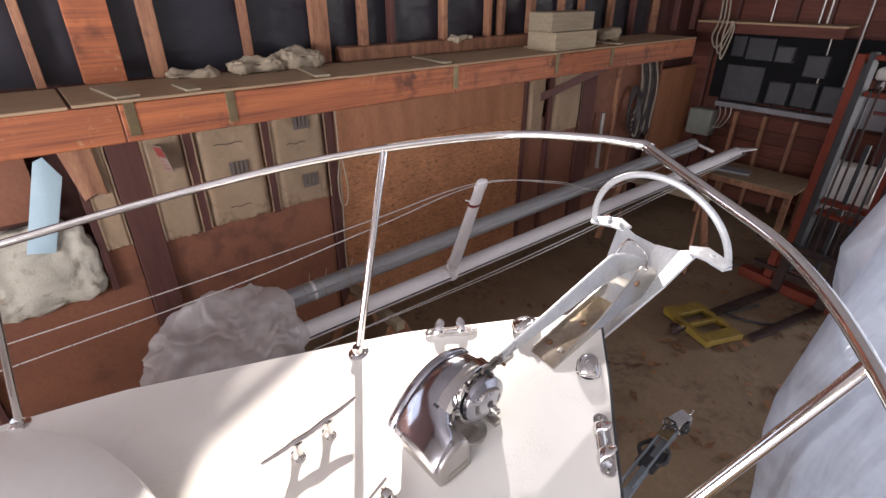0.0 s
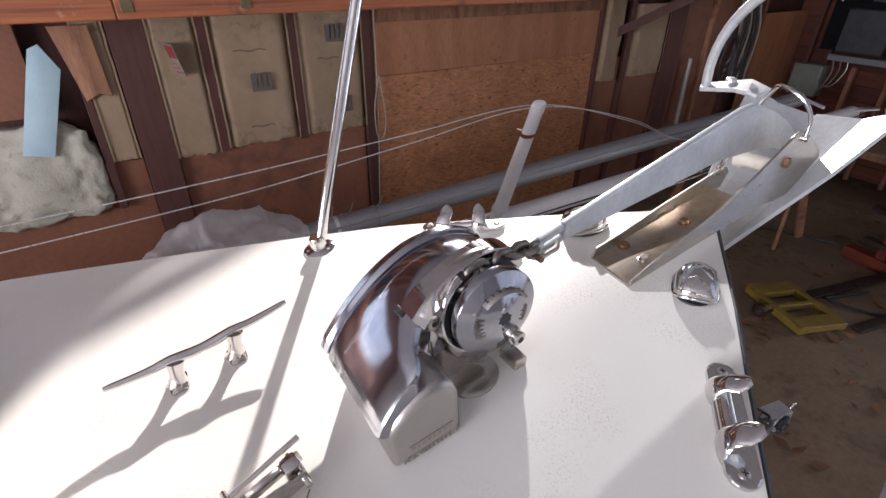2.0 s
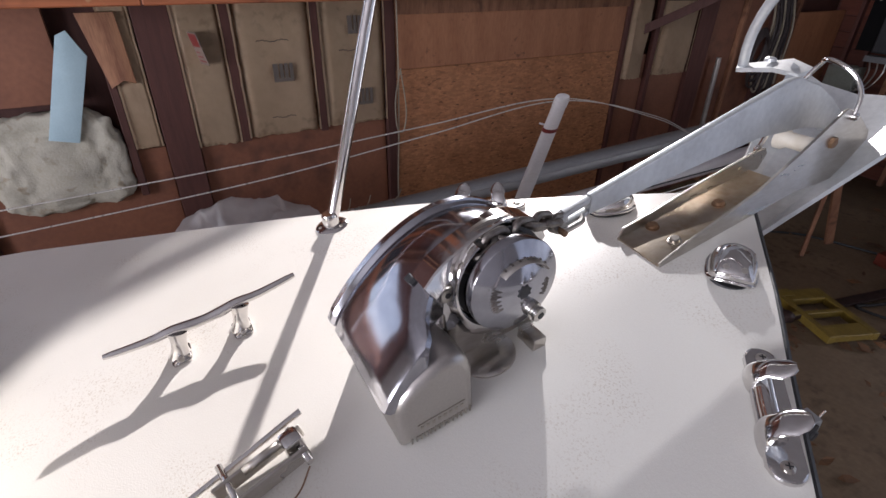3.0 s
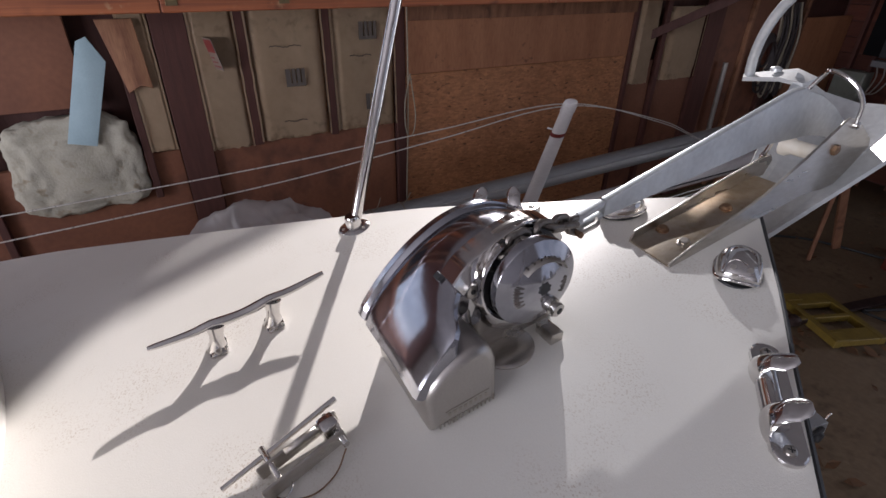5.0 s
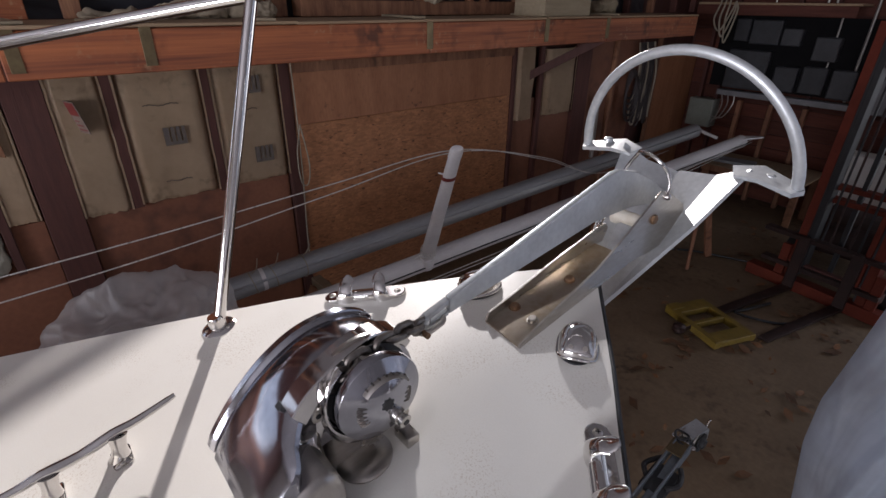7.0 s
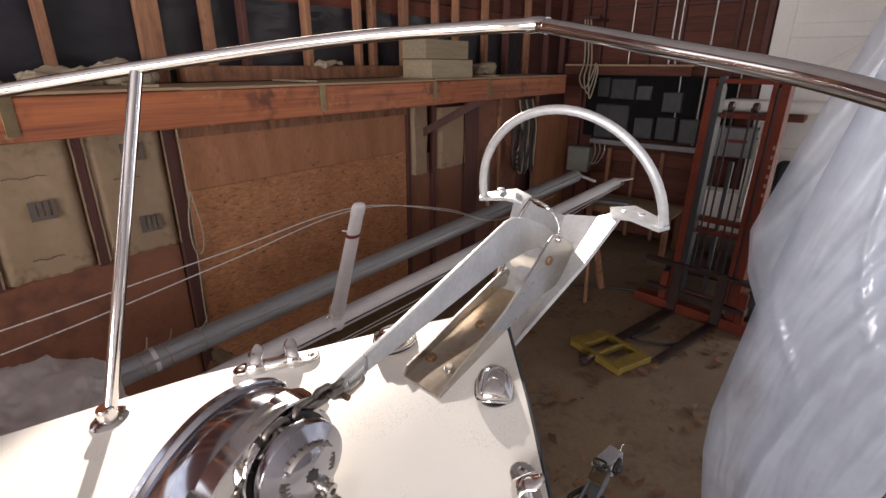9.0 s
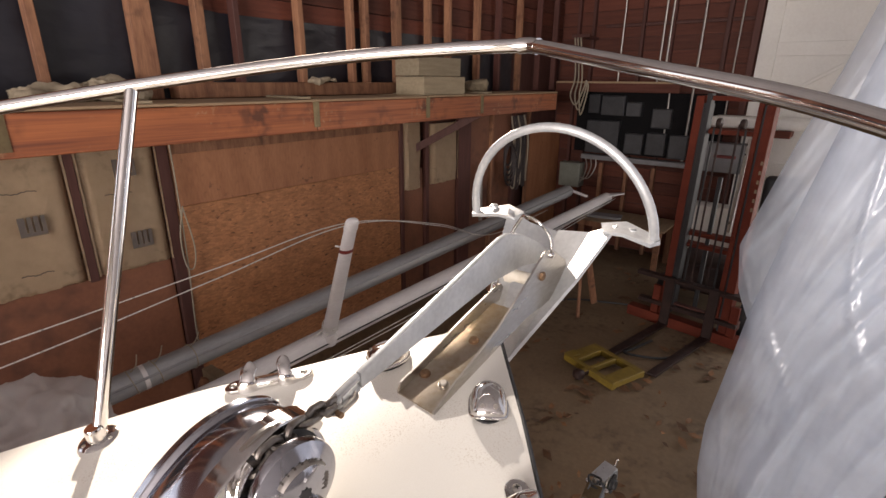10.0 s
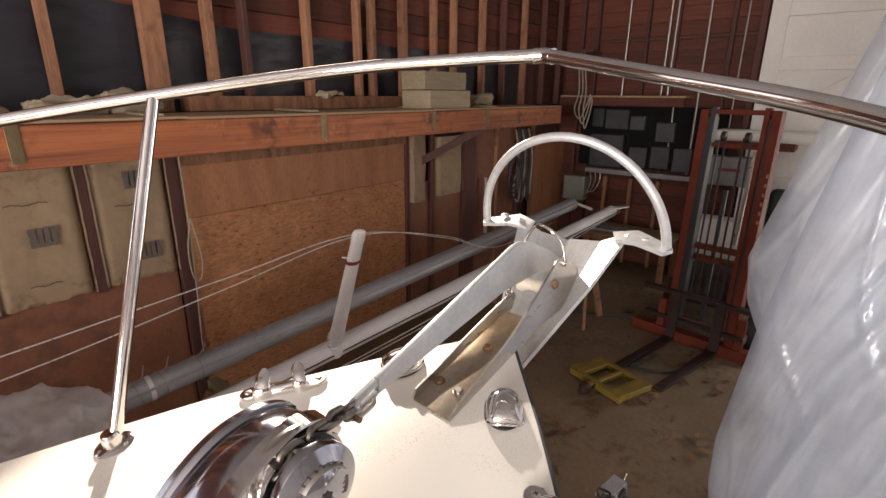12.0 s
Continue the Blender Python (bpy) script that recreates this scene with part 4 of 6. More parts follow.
# bow chocks: a base plate with two curled horns
def chock(p, q, out):
    """From screw p to screw q along the deck edge; out: the way outboard."""
    p, q, out = Vector(p), Vector(q), Vector(out).normalized()
    p.z, q.z = deck_z(p.x, p.y), deck_z(q.x, q.y)
    t = thing("bow_chock", (p + q) / 2, "polished stainless bow chock with two curled horns", "chock", "bow chocks")
    ax = (q - p).normalized()
    nz = ax.cross(out).normalized()
    if nz.z < 0:
        nz = -nz
    side = nz.cross(ax)
    if side.dot(out) < 0:
        side = -side
    loop = []
    L_ = (q - p).length
    for k in range(13):
        a = math.pi / 2 + math.pi * k / 12
        loop.append(p + ax * (0.018 * math.cos(a)) + side * (0.0195 * math.sin(a)))
    for k in range(13):
        a = -math.pi / 2 + math.pi * k / 12
        loop.append(q + ax * (0.018 * math.cos(a)) + side * (0.0195 * math.sin(a)))
    bm = B()
    slab(bm, [v + nz * 0.004 for v in loop], 0.008, 0.003)
    base = part("base_plate", bm, STEEL, t)
    bm = B()
    sweep(bm, [p + ax * 0.03 + nz * 0.008 - side * 0.006, (p + q) / 2 + nz * 0.006 - side * 0.006, q - ax * 0.03 + nz * 0.008 - side * 0.006], 0.012, 12)
    part("throat", bm, STEEL, t)
    for s, e in ((p, 1), (q, -1)):
        r0 = s + ax * e * 0.032
        pts = smooth_path([r0 - nz * 0.002 - side * 0.017, r0 + nz * 0.016 - side * 0.017 + ax * e * 0.002, r0 + nz * 0.029 - side * 0.008 + ax * e * 0.004, r0 + nz * 0.036 + side * 0.004 + ax * e * 0.006, r0 + nz * 0.046 + side * 0.018 + ax * e * 0.007], 6)
        bm = B()
        rings = []
        for k, v in enumerate(pts):
            u = k / (len(pts) - 1)
            tg = (pts[min(k + 1, len(pts) - 1)] - pts[max(k - 1, 0)]).normalized()
            nn = tg.cross(ax).normalized()
            wide = (0.0175 if e > 0 else 0.02) * interp(u, (0, 0.45, 0.75, 0.93, 1), (1.15, 0.75, 0.85, 0.62, 0.3))
            rings.append([bm.verts.new(v + ax * wide * math.cos(b) + nn * (0.0062 - 0.003 * u) * math.sin(b)) for b in (2 * math.pi * q_ / 16 for q_ in range(16))])
        for A_, C_ in zip(rings, rings[1:]):
            for q_ in range(16):
                bm.faces.new((A_[q_], A_[(q_ + 1) % 16], C_[(q_ + 1) % 16], C_[q_]))
        bm.faces.new(rings[0])
        bm.faces.new(rings[-1][::-1])
        part("horn", bm, STEEL, t)
        bm = B()
        lathe(bm, [(0, 0.0075), (0.002, 0.007), (0.0035, 0.004)], s + nz * 0.008, nz, 14)
        sc = part("screw", bm, STEEL_WORN, t)
        for d in (ax, side):
            bm = B()
            bar(bm, s + nz * 0.0114 - d * 0.004, s + nz * 0.0114 + d * 0.004, 0.0014, 0.0012, 0.0)
            part("slot", bm, DARK, sc)


chock((0.201, -0.117, 0), (0.302, -0.222, 0), (1, 0.9, 0))
chock((-0.311, -0.117, 0), (-0.412, -0.222, 0), (-1, 0.9, 0))


# clam-shell bow lights
def clam(x, y, turn):
    z = deck_z(x, y)
    t = thing("clamshell_fitting", (x, y, z), "small polished clam-shell deck fitting", "deck fitting", "clam-shell fittings")
    m = pose(x, y, z, 10.5, 0, turn)

    def fn(u, v):
        a = -0.5 * math.pi + 2 * math.pi * u
        r = math.sin(0.5 * math.pi * v)
        h = math.cos(0.5 * math.pi * v)
        front = max(0.0, -math.sin(a)) ** 3
        ca, sa = math.cos(a), math.sin(a)
        if sa < 0:
            ca, sa = math.copysign(abs(ca) ** 0.55, ca), -abs(sa) ** 0.6
        flare = 1 + 0.16 * front * r ** 4
        return m @ Vector((0.034 * r * ca * flare, 0.044 * r * sa + 0.006, 0.004 + 0.034 * h ** 0.7 + 0.010 * front * r * (1 - h)))
    bm = B()
    sheet_grid(bm, fn, 36, 10)
    bmesh.ops.remove_doubles(bm, verts=bm.verts[:], dist=1e-5)
    part("shell", bm, STEEL, t)
    bm = B()
    sweep(bm, [fn(k / 36, 1.0) for k in range(36)], 0.003, 8, closed=True)
    part("lip", bm, STEEL, t)
    bm = B()
    sweep(bm, smooth_path([m @ Vector(v) for v in ((-0.024, -0.03, 0.019), (-0.025, -0.008, 0.029), (-0.02, 0.018, 0.031), (0, 0.031, 0.03), (0.02, 0.018, 0.031), (0.025, -0.008, 0.029), (0.024, -0.03, 0.019))], 6), 0.0042, 10)
    part("raised_ring", bm, STEEL, t)
    bm = B()
    loop = [m @ Vector((0.036 * math.cos(a), 0.044 * math.sin(a) + 0.004, 0.001)) for a in (2 * math.pi * k / 24 for k in range(24))]
    slab(bm, loop, 0.006, 0.001)
    part("base_plate", bm, DARK, t, "dark gasket plate")
    for sx in (-1, 1):
        bm = B()
        lathe(bm, [(0, 0.005), (0.003, 0.0045)], m @ Vector((sx * 0.012, -0.026, 0.030)), m.to_3x3() @ Vector((0, -0.6, 1)), 10)
        part("screw", bm, STEEL_WORN, t)


clam(0.072, 0.002, 34)
clam(-0.185, 0.002, -34)


# bow roller channel with bail
roller = thing("bow_roller", (CX, 0.1, 2.36), "tea-stained stainless bow roller channel bolted to the foredeck", "bow roller")
XL, XR = -0.098, -0.004


def ch_z(y):
    return 2.364 + 0.2 * y


bm = B()
slab(bm, [(XL, -0.058, ch_z(-0.058)), (XR, -0.066, ch_z(-0.066)), (XR, 0.28, ch_z(0.28)), (XL, 0.28, ch_z(0.28))], 0.005, 0.001)
part("floor_plate", bm, STEEL_STAIN, roller)
for x, y_n in ((XL, -0.058), (XR, -0.066)):
    bm = B()
    top = [(y_n, 0.004), (-0.01, 0.017), (0.07, 0.029), (0.154, 0.043), (0.25, 0.078), (0.34, 0.118), (0.354, 0.121), (0.39, 0.104), (0.424, 0.077), (0.465, 0.045), (0.484, 0.012), (0.466, -0.012), (0.40, -0.026), (0.35, -0.02), (0.28, -0.004), (y_n, -0.002)]
    if x == XL:
        top = [(y_n, 0.004), (-0.05, 0.018), (0.012, 0.02), (0.122, 0.03), (0.285, 0.038), (0.315, 0.034), (0.325, 0.02), (0.31, -0.008), (0.28, -0.004), (y_n, -0.002)]
    slab(bm, [(x, yy, ch_z(yy) + h) for yy, h in top], 0.005, 0.001)
    sp = part("side_plate", bm, STEEL_WORN, roller)
    bm = B()
    s = 1 if x == XR else -1
    lathe(bm, [(0, 0.011), (0.006, 0.0105), (0.008, 0.006)], (x + s * 0.0025, 0.337 if s > 0 else 0.3, ch_z(0.337) + (0.066 if s > 0 else 0.02)), (s, 0, 0), 6)
    part("axle_nut", bm, RUST, sp)
    bm = B()
    lathe(bm, [(0, 0.008), (0.006, 0.0075), (0.009, 0.004)], (x + s * 0.0025, 0.377 if s > 0 else 0.30, ch_z(0.377) + (0.1 if s > 0 else 0.02)), (s, 0, 0), 12)
    part("bail_bolt", bm, STEEL, sp)
bm = B()
lathe(bm, [(0, 0.012), (0.001, 0.021), (0.012, 0.021), (0.022, 0.015), (0.062, 0.015), (0.072, 0.021), (0.083, 0.021), (0.084, 0.012)], (XL + 0.005, 0.337, ch_z(0.337) + 0.05), (1, 0, 0), 24)
part("roller_wheel", bm, NYLON, roller, "white nylon roller wheel")
bm = B()
sweep(bm, smooth_path([(XR + 0.004, 0.375, ch_z(0.375) + 0.095), (XR + 0.002, 0.372, ch_z(0.375) + 0.14), (XR - 0.02, 0.365, ch_z(0.375) + 0.172), (CX - 0.01, 0.362, ch_z(0.375) + 0.188), (XL + 0.016, 0.365, ch_z(0.375) + 0.175), (XL - 0.004, 0.35, ch_z(0.375) + 0.12), (XL - 0.005, 0.30, ch_z(0.3) + 0.035)], 8), 0.0042, 10)
part("bail", bm, STEEL, roller)
for x, y in ((-0.09, 0.006), (-0.03, 0.0), (-0.055, 0.14)):
    bm = B()
    z = ch_z(y) + 0.0025
    lathe(bm, [(0, 0.012), (0.0015, 0.012), (0.002, 0.0095), (0.007, 0.009), (0.0085, 0.0065)], (min(max(x, -0.082), -0.02), y, z), (0, -0.2, 1), 16)
    part("bolt", bm, RUST if x < -0.05 else STEEL_WORN, roller)

# anchor: plate shank, fluke with a fold, roll bar hoop
anchor = thing("anchor", (-0.066, 0.4, 2.3), "galvanised plough anchor with round roll bar in the bow roller", "anchor")
SX = -0.062
shape = [(-0.188, 2.479), (0.24, 2.604), (0.27, 2.606), (0.34, 2.588), (0.402, 2.558), (0.50, 2.502), (0.47, 2.475), (0.40, 2.50), (0.338, 2.513), (0.2, 2.510), (-0.056, 2.471), (-0.188, 2.449)]
bm = B()
slab(bm, [(SX, y, z) for y, z in shape], 0.014, 0.003)
# eye at the shank's end, left open for the shackle
for q in (((-0.190, 2.4765), (-0.190, 2.467), (-0.232, 2.4545), (-0.236, 2.463)), ((-0.190, 2.4475), (-0.190, 2.456), (-0.232, 2.4445), (-0.236, 2.436)), ((-0.230, 2.4645), (-0.243, 2.459), (-0.248, 2.449), (-0.243, 2.439), (-0.230, 2.4375))):
    slab(bm, [(SX, y, z) for y, z in q], 0.014, 0.002)
part("shank", bm, GALV, anchor)
# fluke: a flat centre panel and two wings folded up from it
keel = [Vector((-0.066, 0.562, 2.541)), Vector((-0.066, 0.42, 2.415)), Vector((-0.066, 0.27, 2.285)), Vector((-0.066, 0.16, 2.215))]
for s in (-1, 1):
    fold = [Vector((-0.066 + s * 0.088, 0.56, 2.552)), Vector((-0.066 + s * 0.062, 0.42, 2.424)), Vector((-0.066 + s * 0.03, 0.27, 2.292))]
    rim = [Vector((-0.066 + s * 0.158, 0.556, 2.584)), Vector((-0.066 + s * 0.118, 0.43, 2.468)), Vector((-0.066 + s * 0.052, 0.275, 2.325))]
    rear = rim[0]
    for nm, quads in (("centre_panel", ((keel[0], fold[0], fold[1], keel[1]), (keel[1], fold[1], fold[2], keel[2]), (keel[2], fold[2], keel[3]))), ("wing", ((fold[0], rim[0], rim[1], fold[1]), (fold[1], rim[1], rim[2], fold[2]), (fold[2], rim[2], keel[3])))):
        bm = B()
        for quad in quads:
            bm.faces.new([bm.verts.new(v) for v in quad])
        bmesh.ops.remove_doubles(bm, verts=bm.verts[:], dist=1e-4)
        bmesh.ops.solidify(bm, geom=bm.faces[:], thickness=0.008)
        part(nm, bm, GALV, anchor)
    bm = B()
    ear = [rear + Vector((-s * 0.045, 0.008, -0.006)), rear + Vector((s * 0.012, 0.022, 0.004)), Vector((-0.075 + s * 0.262, 0.575, 2.562)), Vector((-0.075 + s * 0.272, 0.553, 2.56)), Vector((-0.075 + s * 0.256, 0.525, 2.556)), rear + Vector((s * 0.022, -0.03, -0.014)), rear + Vector((-s * 0.03, -0.02, -0.019))]
    bm.faces.new([bm.verts.new(v) for v in ear])
    bmesh.ops.triangulate(bm, faces=bm.faces[:])
    bmesh.ops.solidify(bm, geom=bm.faces[:], thickness=0.01)
    part("ear", bm, GALV, anchor)
    bm = B()
    lathe(bm, [(0, 0.013), (0.007, 0.012), (0.010, 0.007)], (-0.075 + s * 0.2, 0.558, 2.577), (0, 0, 1), 12)
    part("bolt", bm, GALV, anchor)
bm = B()
lathe(bm, [(0, 0.0075), (0.0015, 0.0075)], (-0.045, 0.548, 2.5335), (0, -0.66, 0.75), 14)
part("hole", bm, DARK, anchor)
bm = B()
hoop = []
for k in range(33):
    a = math.pi * k / 32
    hoop.append((-0.075 + 0.256 * math.cos(a), 0.553 - 0.085 * math.sin(a), 2.56 + (0.012 * math.cos(a)) + 0.265 * math.sin(a)))
sweep(bm, hoop, 0.0115, 14)
part("roll_bar", bm, GALV, anchor)


# short chain from the shank to the windlass
chain = thing("anchor_chain", (-0.06, -0.3, 2.42), "short length of dark steel anchor chain and shackle", "chain")


def link(c, d, up, ln=0.04, wd=0.02, r=0.0052, mat=CHAIN, nm="link"):
    c, d, up = Vector(c), Vector(d).normalized(), Vector(up)
    s = d.cross(up).normalized()
    pts = [c + d * (math.copysign(ln / 2 - wd / 2, math.cos(a)) + wd / 2 * math.cos(a)) + s * (wd / 2 * math.sin(a)) for a in (2 * math.pi * (k + 0.5) / 16 for k in range(16))]
    bm = B()
    sweep(bm, pts, r, 8, closed=True)
    return part(nm, bm, mat, chain)


A0, A1 = Vector((-0.06, -0.24, 2.447)), Vector((-0.022, -0.350, 2.482))
for k in range(5):
    c = A0.lerp(A1, (k + 0.3) / 5)
    c.z += 0.006 * math.sin(math.pi * k / 4)
    link(c, A1 - A0, (0, 0, 1) if k % 2 else (1, 0.3, 0))
for k in range(4):
    a = radians(84 + 19 * k)
    link((-0.022, -0.368 + 0.056 * math.cos(a), 2.42 + 0.056 * math.sin(a)), (0, -math.sin(a), math.cos(a)), (1, 0, 0) if k % 2 else (0, math.cos(a), math.sin(a)), 0.034, 0.02)
link((-0.062, -0.225, 2.442), (0, 1, 0.25), (0, 0, 1), 0.05, 0.03, 0.005, STEEL_WORN, "shackle")
bm = B()
sweep(bm, [(-0.083, -0.245, 2.438), (-0.040, -0.245, 2.438)], 0.005, 10)
part("pin", bm, RUST, chain)

# ---- windlass ----
wl = thing("anchor_windlass", (-0.07, -0.42, deck_z(-0.07, -0.42)), "polished stainless anchor windlass with chain gypsy and round clutch cap", "windlass")


def profile_solid(prof, x0, x1, bevel, segs=3, taper=0.0):
    """Side profile (y, z) drawn out along x from x0 to x1, rounded on its rims."""
    bm = B()
    A = [bm.verts.new((x0, y, z)) for y, z in prof]
    C = [bm.verts.new((x1, y, z)) for y, z in prof]
    fa = bm.faces.new(A[::-1])
    fc = bm.faces.new(C)
    for i in range(len(prof)):
        j = (i + 1) % len(prof)
        bm.faces.new((A[i], A[j], C[j], C[i]))
    bmesh.ops.bevel(bm, geom=list(fa.edges) + list(fc.edges), offset=bevel, segments=segs, profile=0.5, affect="EDGES")
    return bm


hood_line = smooth_path([(0, -0.272, 2.34), (0, -0.272, 2.395), (0, -0.292, 2.445), (0, -0.345, 2.470), (0, -0.41, 2.466), (0, -0.47, 2.436), (0, -0.52, 2.392), (0, -0.555, 2.348), (0, -0.566, 2.326)], 6)


def hood_shell(x0, right, drop, rnd):
    """A rolled cover over the side line; right(y) gives its edge, drop the depth of its sides."""
    bm = B()
    rows = []
    n = len(hood_line)
    for i, p in enumerate(hood_line):
        t = (hood_line[min(i + 1, n - 1)] - hood_line[max(i - 1, 0)]).normalized()
        inn = Vector((0, -t.z, t.y))
        if inn.dot(Vector((0, -0.40 - p.y, 2.36 - p.z))) < 0:
            inn = -inn
        x1 = right(p.y)
        foot = Vector((0, min(max(p.y, -0.548), -0.285), 2.332 if p.y > -0.47 else 2.322))
        side = p + inn * rnd
        low = side.lerp(foot, drop)
        rows.append([bm.verts.new(v) for v in (
            Vector((x0, low.y, low.z)), Vector((x0, side.y, side.z)), Vector((x0 + rnd * 0.3, p.y + inn.y * rnd * 0.3, p.z + inn.z * rnd * 0.3)), Vector((x0 + rnd, p.y, p.z)),
            Vector((x0 * 0.66 + x1 * 0.34, p.y, p.z + 0.003)), Vector((x0 * 0.34 + x1 * 0.66, p.y, p.z + 0.003)),
            Vector((x1 - rnd, p.y, p.z)), Vector((x1 - rnd * 0.3, p.y + inn.y * rnd * 0.3, p.z + inn.z * rnd * 0.3)), Vector((x1, side.y, side.z)), Vector((x1, low.y, low.z)))])
    for a, b in zip(rows, rows[1:]):
        for k in range(9):
            bm.faces.new((a[k], a[k + 1], b[k + 1], b[k]))
    for end in (rows[0], rows[-1]):
        bm.faces.new(end)
    return bm


def hood_right(y):
    return interp(y, (-0.57, -0.508, -0.494, -0.476, -0.44, -0.27), (0.043, 0.040, 0.004, -0.014, -0.034, -0.040))


part("hood", hood_shell(-0.134, hood_right, 0.9, 0.009), STEEL_HOOD, wl)
part("side_cover", hood_shell(-0.166, lambda y: -0.1345, 0.9, 0.009), STEEL_HOOD, wl)


def round_block(x0, x1, y0b, y1b, zt, r):
    bm = B()
    loop = []
    for cx, cy, a0 in ((x1 - r, y1b - r, 0), (x0 + r, y1b - r, 90), (x0 + r, y0b + r, 180), (x1 - r, y0b + r, 270)):
        for k in range(7):
            a = radians(a0 + 15 * k)
            loop.append((cx + r * math.cos(a), cy + r * math.sin(a)))
    top = [bm.verts.new((x, y, zt)) for x, y in loop]
    bot = [bm.verts.new((x, y, deck_z(x, y) - 0.002)) for x, y in loop]
    bm.faces.new(top)
    bm.faces.new(bot[::-1])
    for k in range(len(loop)):
        q = (k + 1) % len(loop)
        bm.faces.new((top[k], top[q], bot[q], bot[k]))
    return bm


base_line = [(-0.546, 2.262), (-0.553, 2.322), (-0.545, 2.342), (-0.53, 2.358), (-0.505, 2.374), (-0.484, 2.381), (-0.468, 2.379), (-0.457, 2.368), (-0.45, 2.35), (-0.444, 2.278)]
part("motor_base", profile_solid(base_line, -0.13, 0.05, 0.012, 4), STEEL_BASE, wl, "satin stainless base block")
# neck that flares from the lug into the base block
bm = B()
sweep(bm, smooth_path([(-0.045, -0.455, 2.378), (-0.03, -0.464, 2.364), (-0.01, -0.47, 2.352), (0.012, -0.474, 2.336)], 5), lambda u: 0.017 + 0.006 * u * u, 20)
part("neck", bm, STEEL, wl)
part("body_block", round_block(-0.15, -0.034, -0.434, -0.285, 2.35, 0.012), STEEL_WORN, wl)
bm = B()
zl = deck_z(0.036, -0.5) + 0.02
for hz in (-0.008, 0.0105):
    bar(bm, (0.0502, -0.527, zl + hz - 0.006), (0.0502, -0.462, zl + hz + 0.006), 0.0012, 0.0012, 0.0)
for k in range(8):
    box(bm, (0.0498, -0.523 + k * 0.0078, zl - 0.004 + 0.185 * k * 0.0078), (0.0506, -0.5185 + k * 0.0078, zl + 0.001 + 0.185 * k * 0.0078))
part("plate_lettering", bm, STEEL_WORN, wl, "dark embossed bars")
# louvre slots along the foot of the base block
for k in range(14):
    yv = -0.535 + k * 0.0062
    bm = B()
    box(bm, (0.0485, yv, deck_z(0.05, yv) + 0.004), (0.0512, yv + 0.0022, deck_z(0.05, yv) + 0.013), 0.0005)
    part("louvre", bm, STEEL_WORN, wl)
# gypsy, clutch cap and its fittings
G = Vector((-0.030, -0.368, 2.42))
bm = B()
lathe(bm, [(0, 0.05), (0.004, 0.066), (0.008, 0.068), (0.010, 0.06), (0.013, 0.046), (0.017, 0.046), (0.020, 0.058), (0.022, 0.060)], G, (1, 0, 0), 40)
part("gypsy", bm, DARK, wl, "dark chain gypsy wheel")
bm = B()
lathe(bm, [(0.0, 0.063), (0.002, 0.0660), (0.015, 0.0665), (0.0175, 0.0655), (0.019, 0.0625), (0.025, 0.050), (0.031, 0.034), (0.035, 0.018), (0.036, 0.009), (0.0362, 0.0)], G + Vector((0.0225, 0, 0)), (1, 0, 0), 56)
cap = part("clutch_cap", bm, STEEL_HOOD, wl)


def dome(r):
    """Height of the cap's face over its rim side at the radius r."""
    return 0.0225 + interp(r, (0.0, 0.009, 0.018, 0.034, 0.050, 0.0615), (0.0362, 0.036, 0.035, 0.031, 0.025, 0.019))


def on_cap(r, a, h=0.0):
    """A point of the face: a counted from forward, upward."""
    return G + Vector((dome(r) + h, r * math.cos(a), r * math.sin(a)))


for k in range(12):
    a = 2 * math.pi * k / 12
    bm = B()
    bar(bm, on_cap(0.0625, a, -0.008), on_cap(0.0625, a, -0.0015), 0.006, 0.0026, 0.0006, (0, math.cos(a), math.sin(a)))
    part("grip", bm, STEEL_WORN, cap)
bm = B()
slab(bm, [G + Vector((dome(0) + 0.0003, r * math.cos(a), 0.002 + r * math.sin(a))) for a, r in ((2 * math.pi * k / 16, 0.0105 if k % 2 else 0.0078) for k in range(16))], 0.0016)
part("socket", bm, DARK, cap)
bm = B()
kp = Vector((dome(0.036) - 0.004, 0.017, -0.03))
lathe(bm, [(0, 0.0125), (0.012, 0.0115), (0.0125, 0.0085), (0.017, 0.0085), (0.0172, 0.0105), (0.022, 0.0105), (0.0235, 0.006)], G + kp, (1, 0.12, -0.12), 12)
knob = part("release_knob", bm, STEEL_WORN, cap)
bm = B()
lathe(bm, [(0, 0.005), (0.0006, 0.005)], G + kp + Vector((0.0236, 0.0028, -0.0028)), (1, 0.12, -0.12), 6)
part("socket", bm, DARK, knob)
bm = B()
bar(bm, G + kp + Vector((0.004, -0.002, -0.006)), G + kp + Vector((0.012, 0.003, -0.019)), 0.009, 0.009, 0.003)
part("lever", bm, STEEL_WORN, knob)
# raised arc with worn bars
bm = B()
sweep(bm, [on_cap(0.043, a, -0.001) for a in (math.pi * (0.20 + 0.56 * k / 24) for k in range(25))], 0.0105, 10, flat=0.24)
part("raised_arc", bm, STEEL_WORN, cap)
for k in range(7):
    a = math.pi * (0.25 + 0.075 * k)
    bm = B()
    bar(bm, on_cap(0.043, a, 0.0006), on_cap(0.043, a, 0.0034), 0.0028, 0.0085, 0.0, (0.0, math.cos(a), math.sin(a)))
    part("raised_bar", bm, CHAIN, cap)
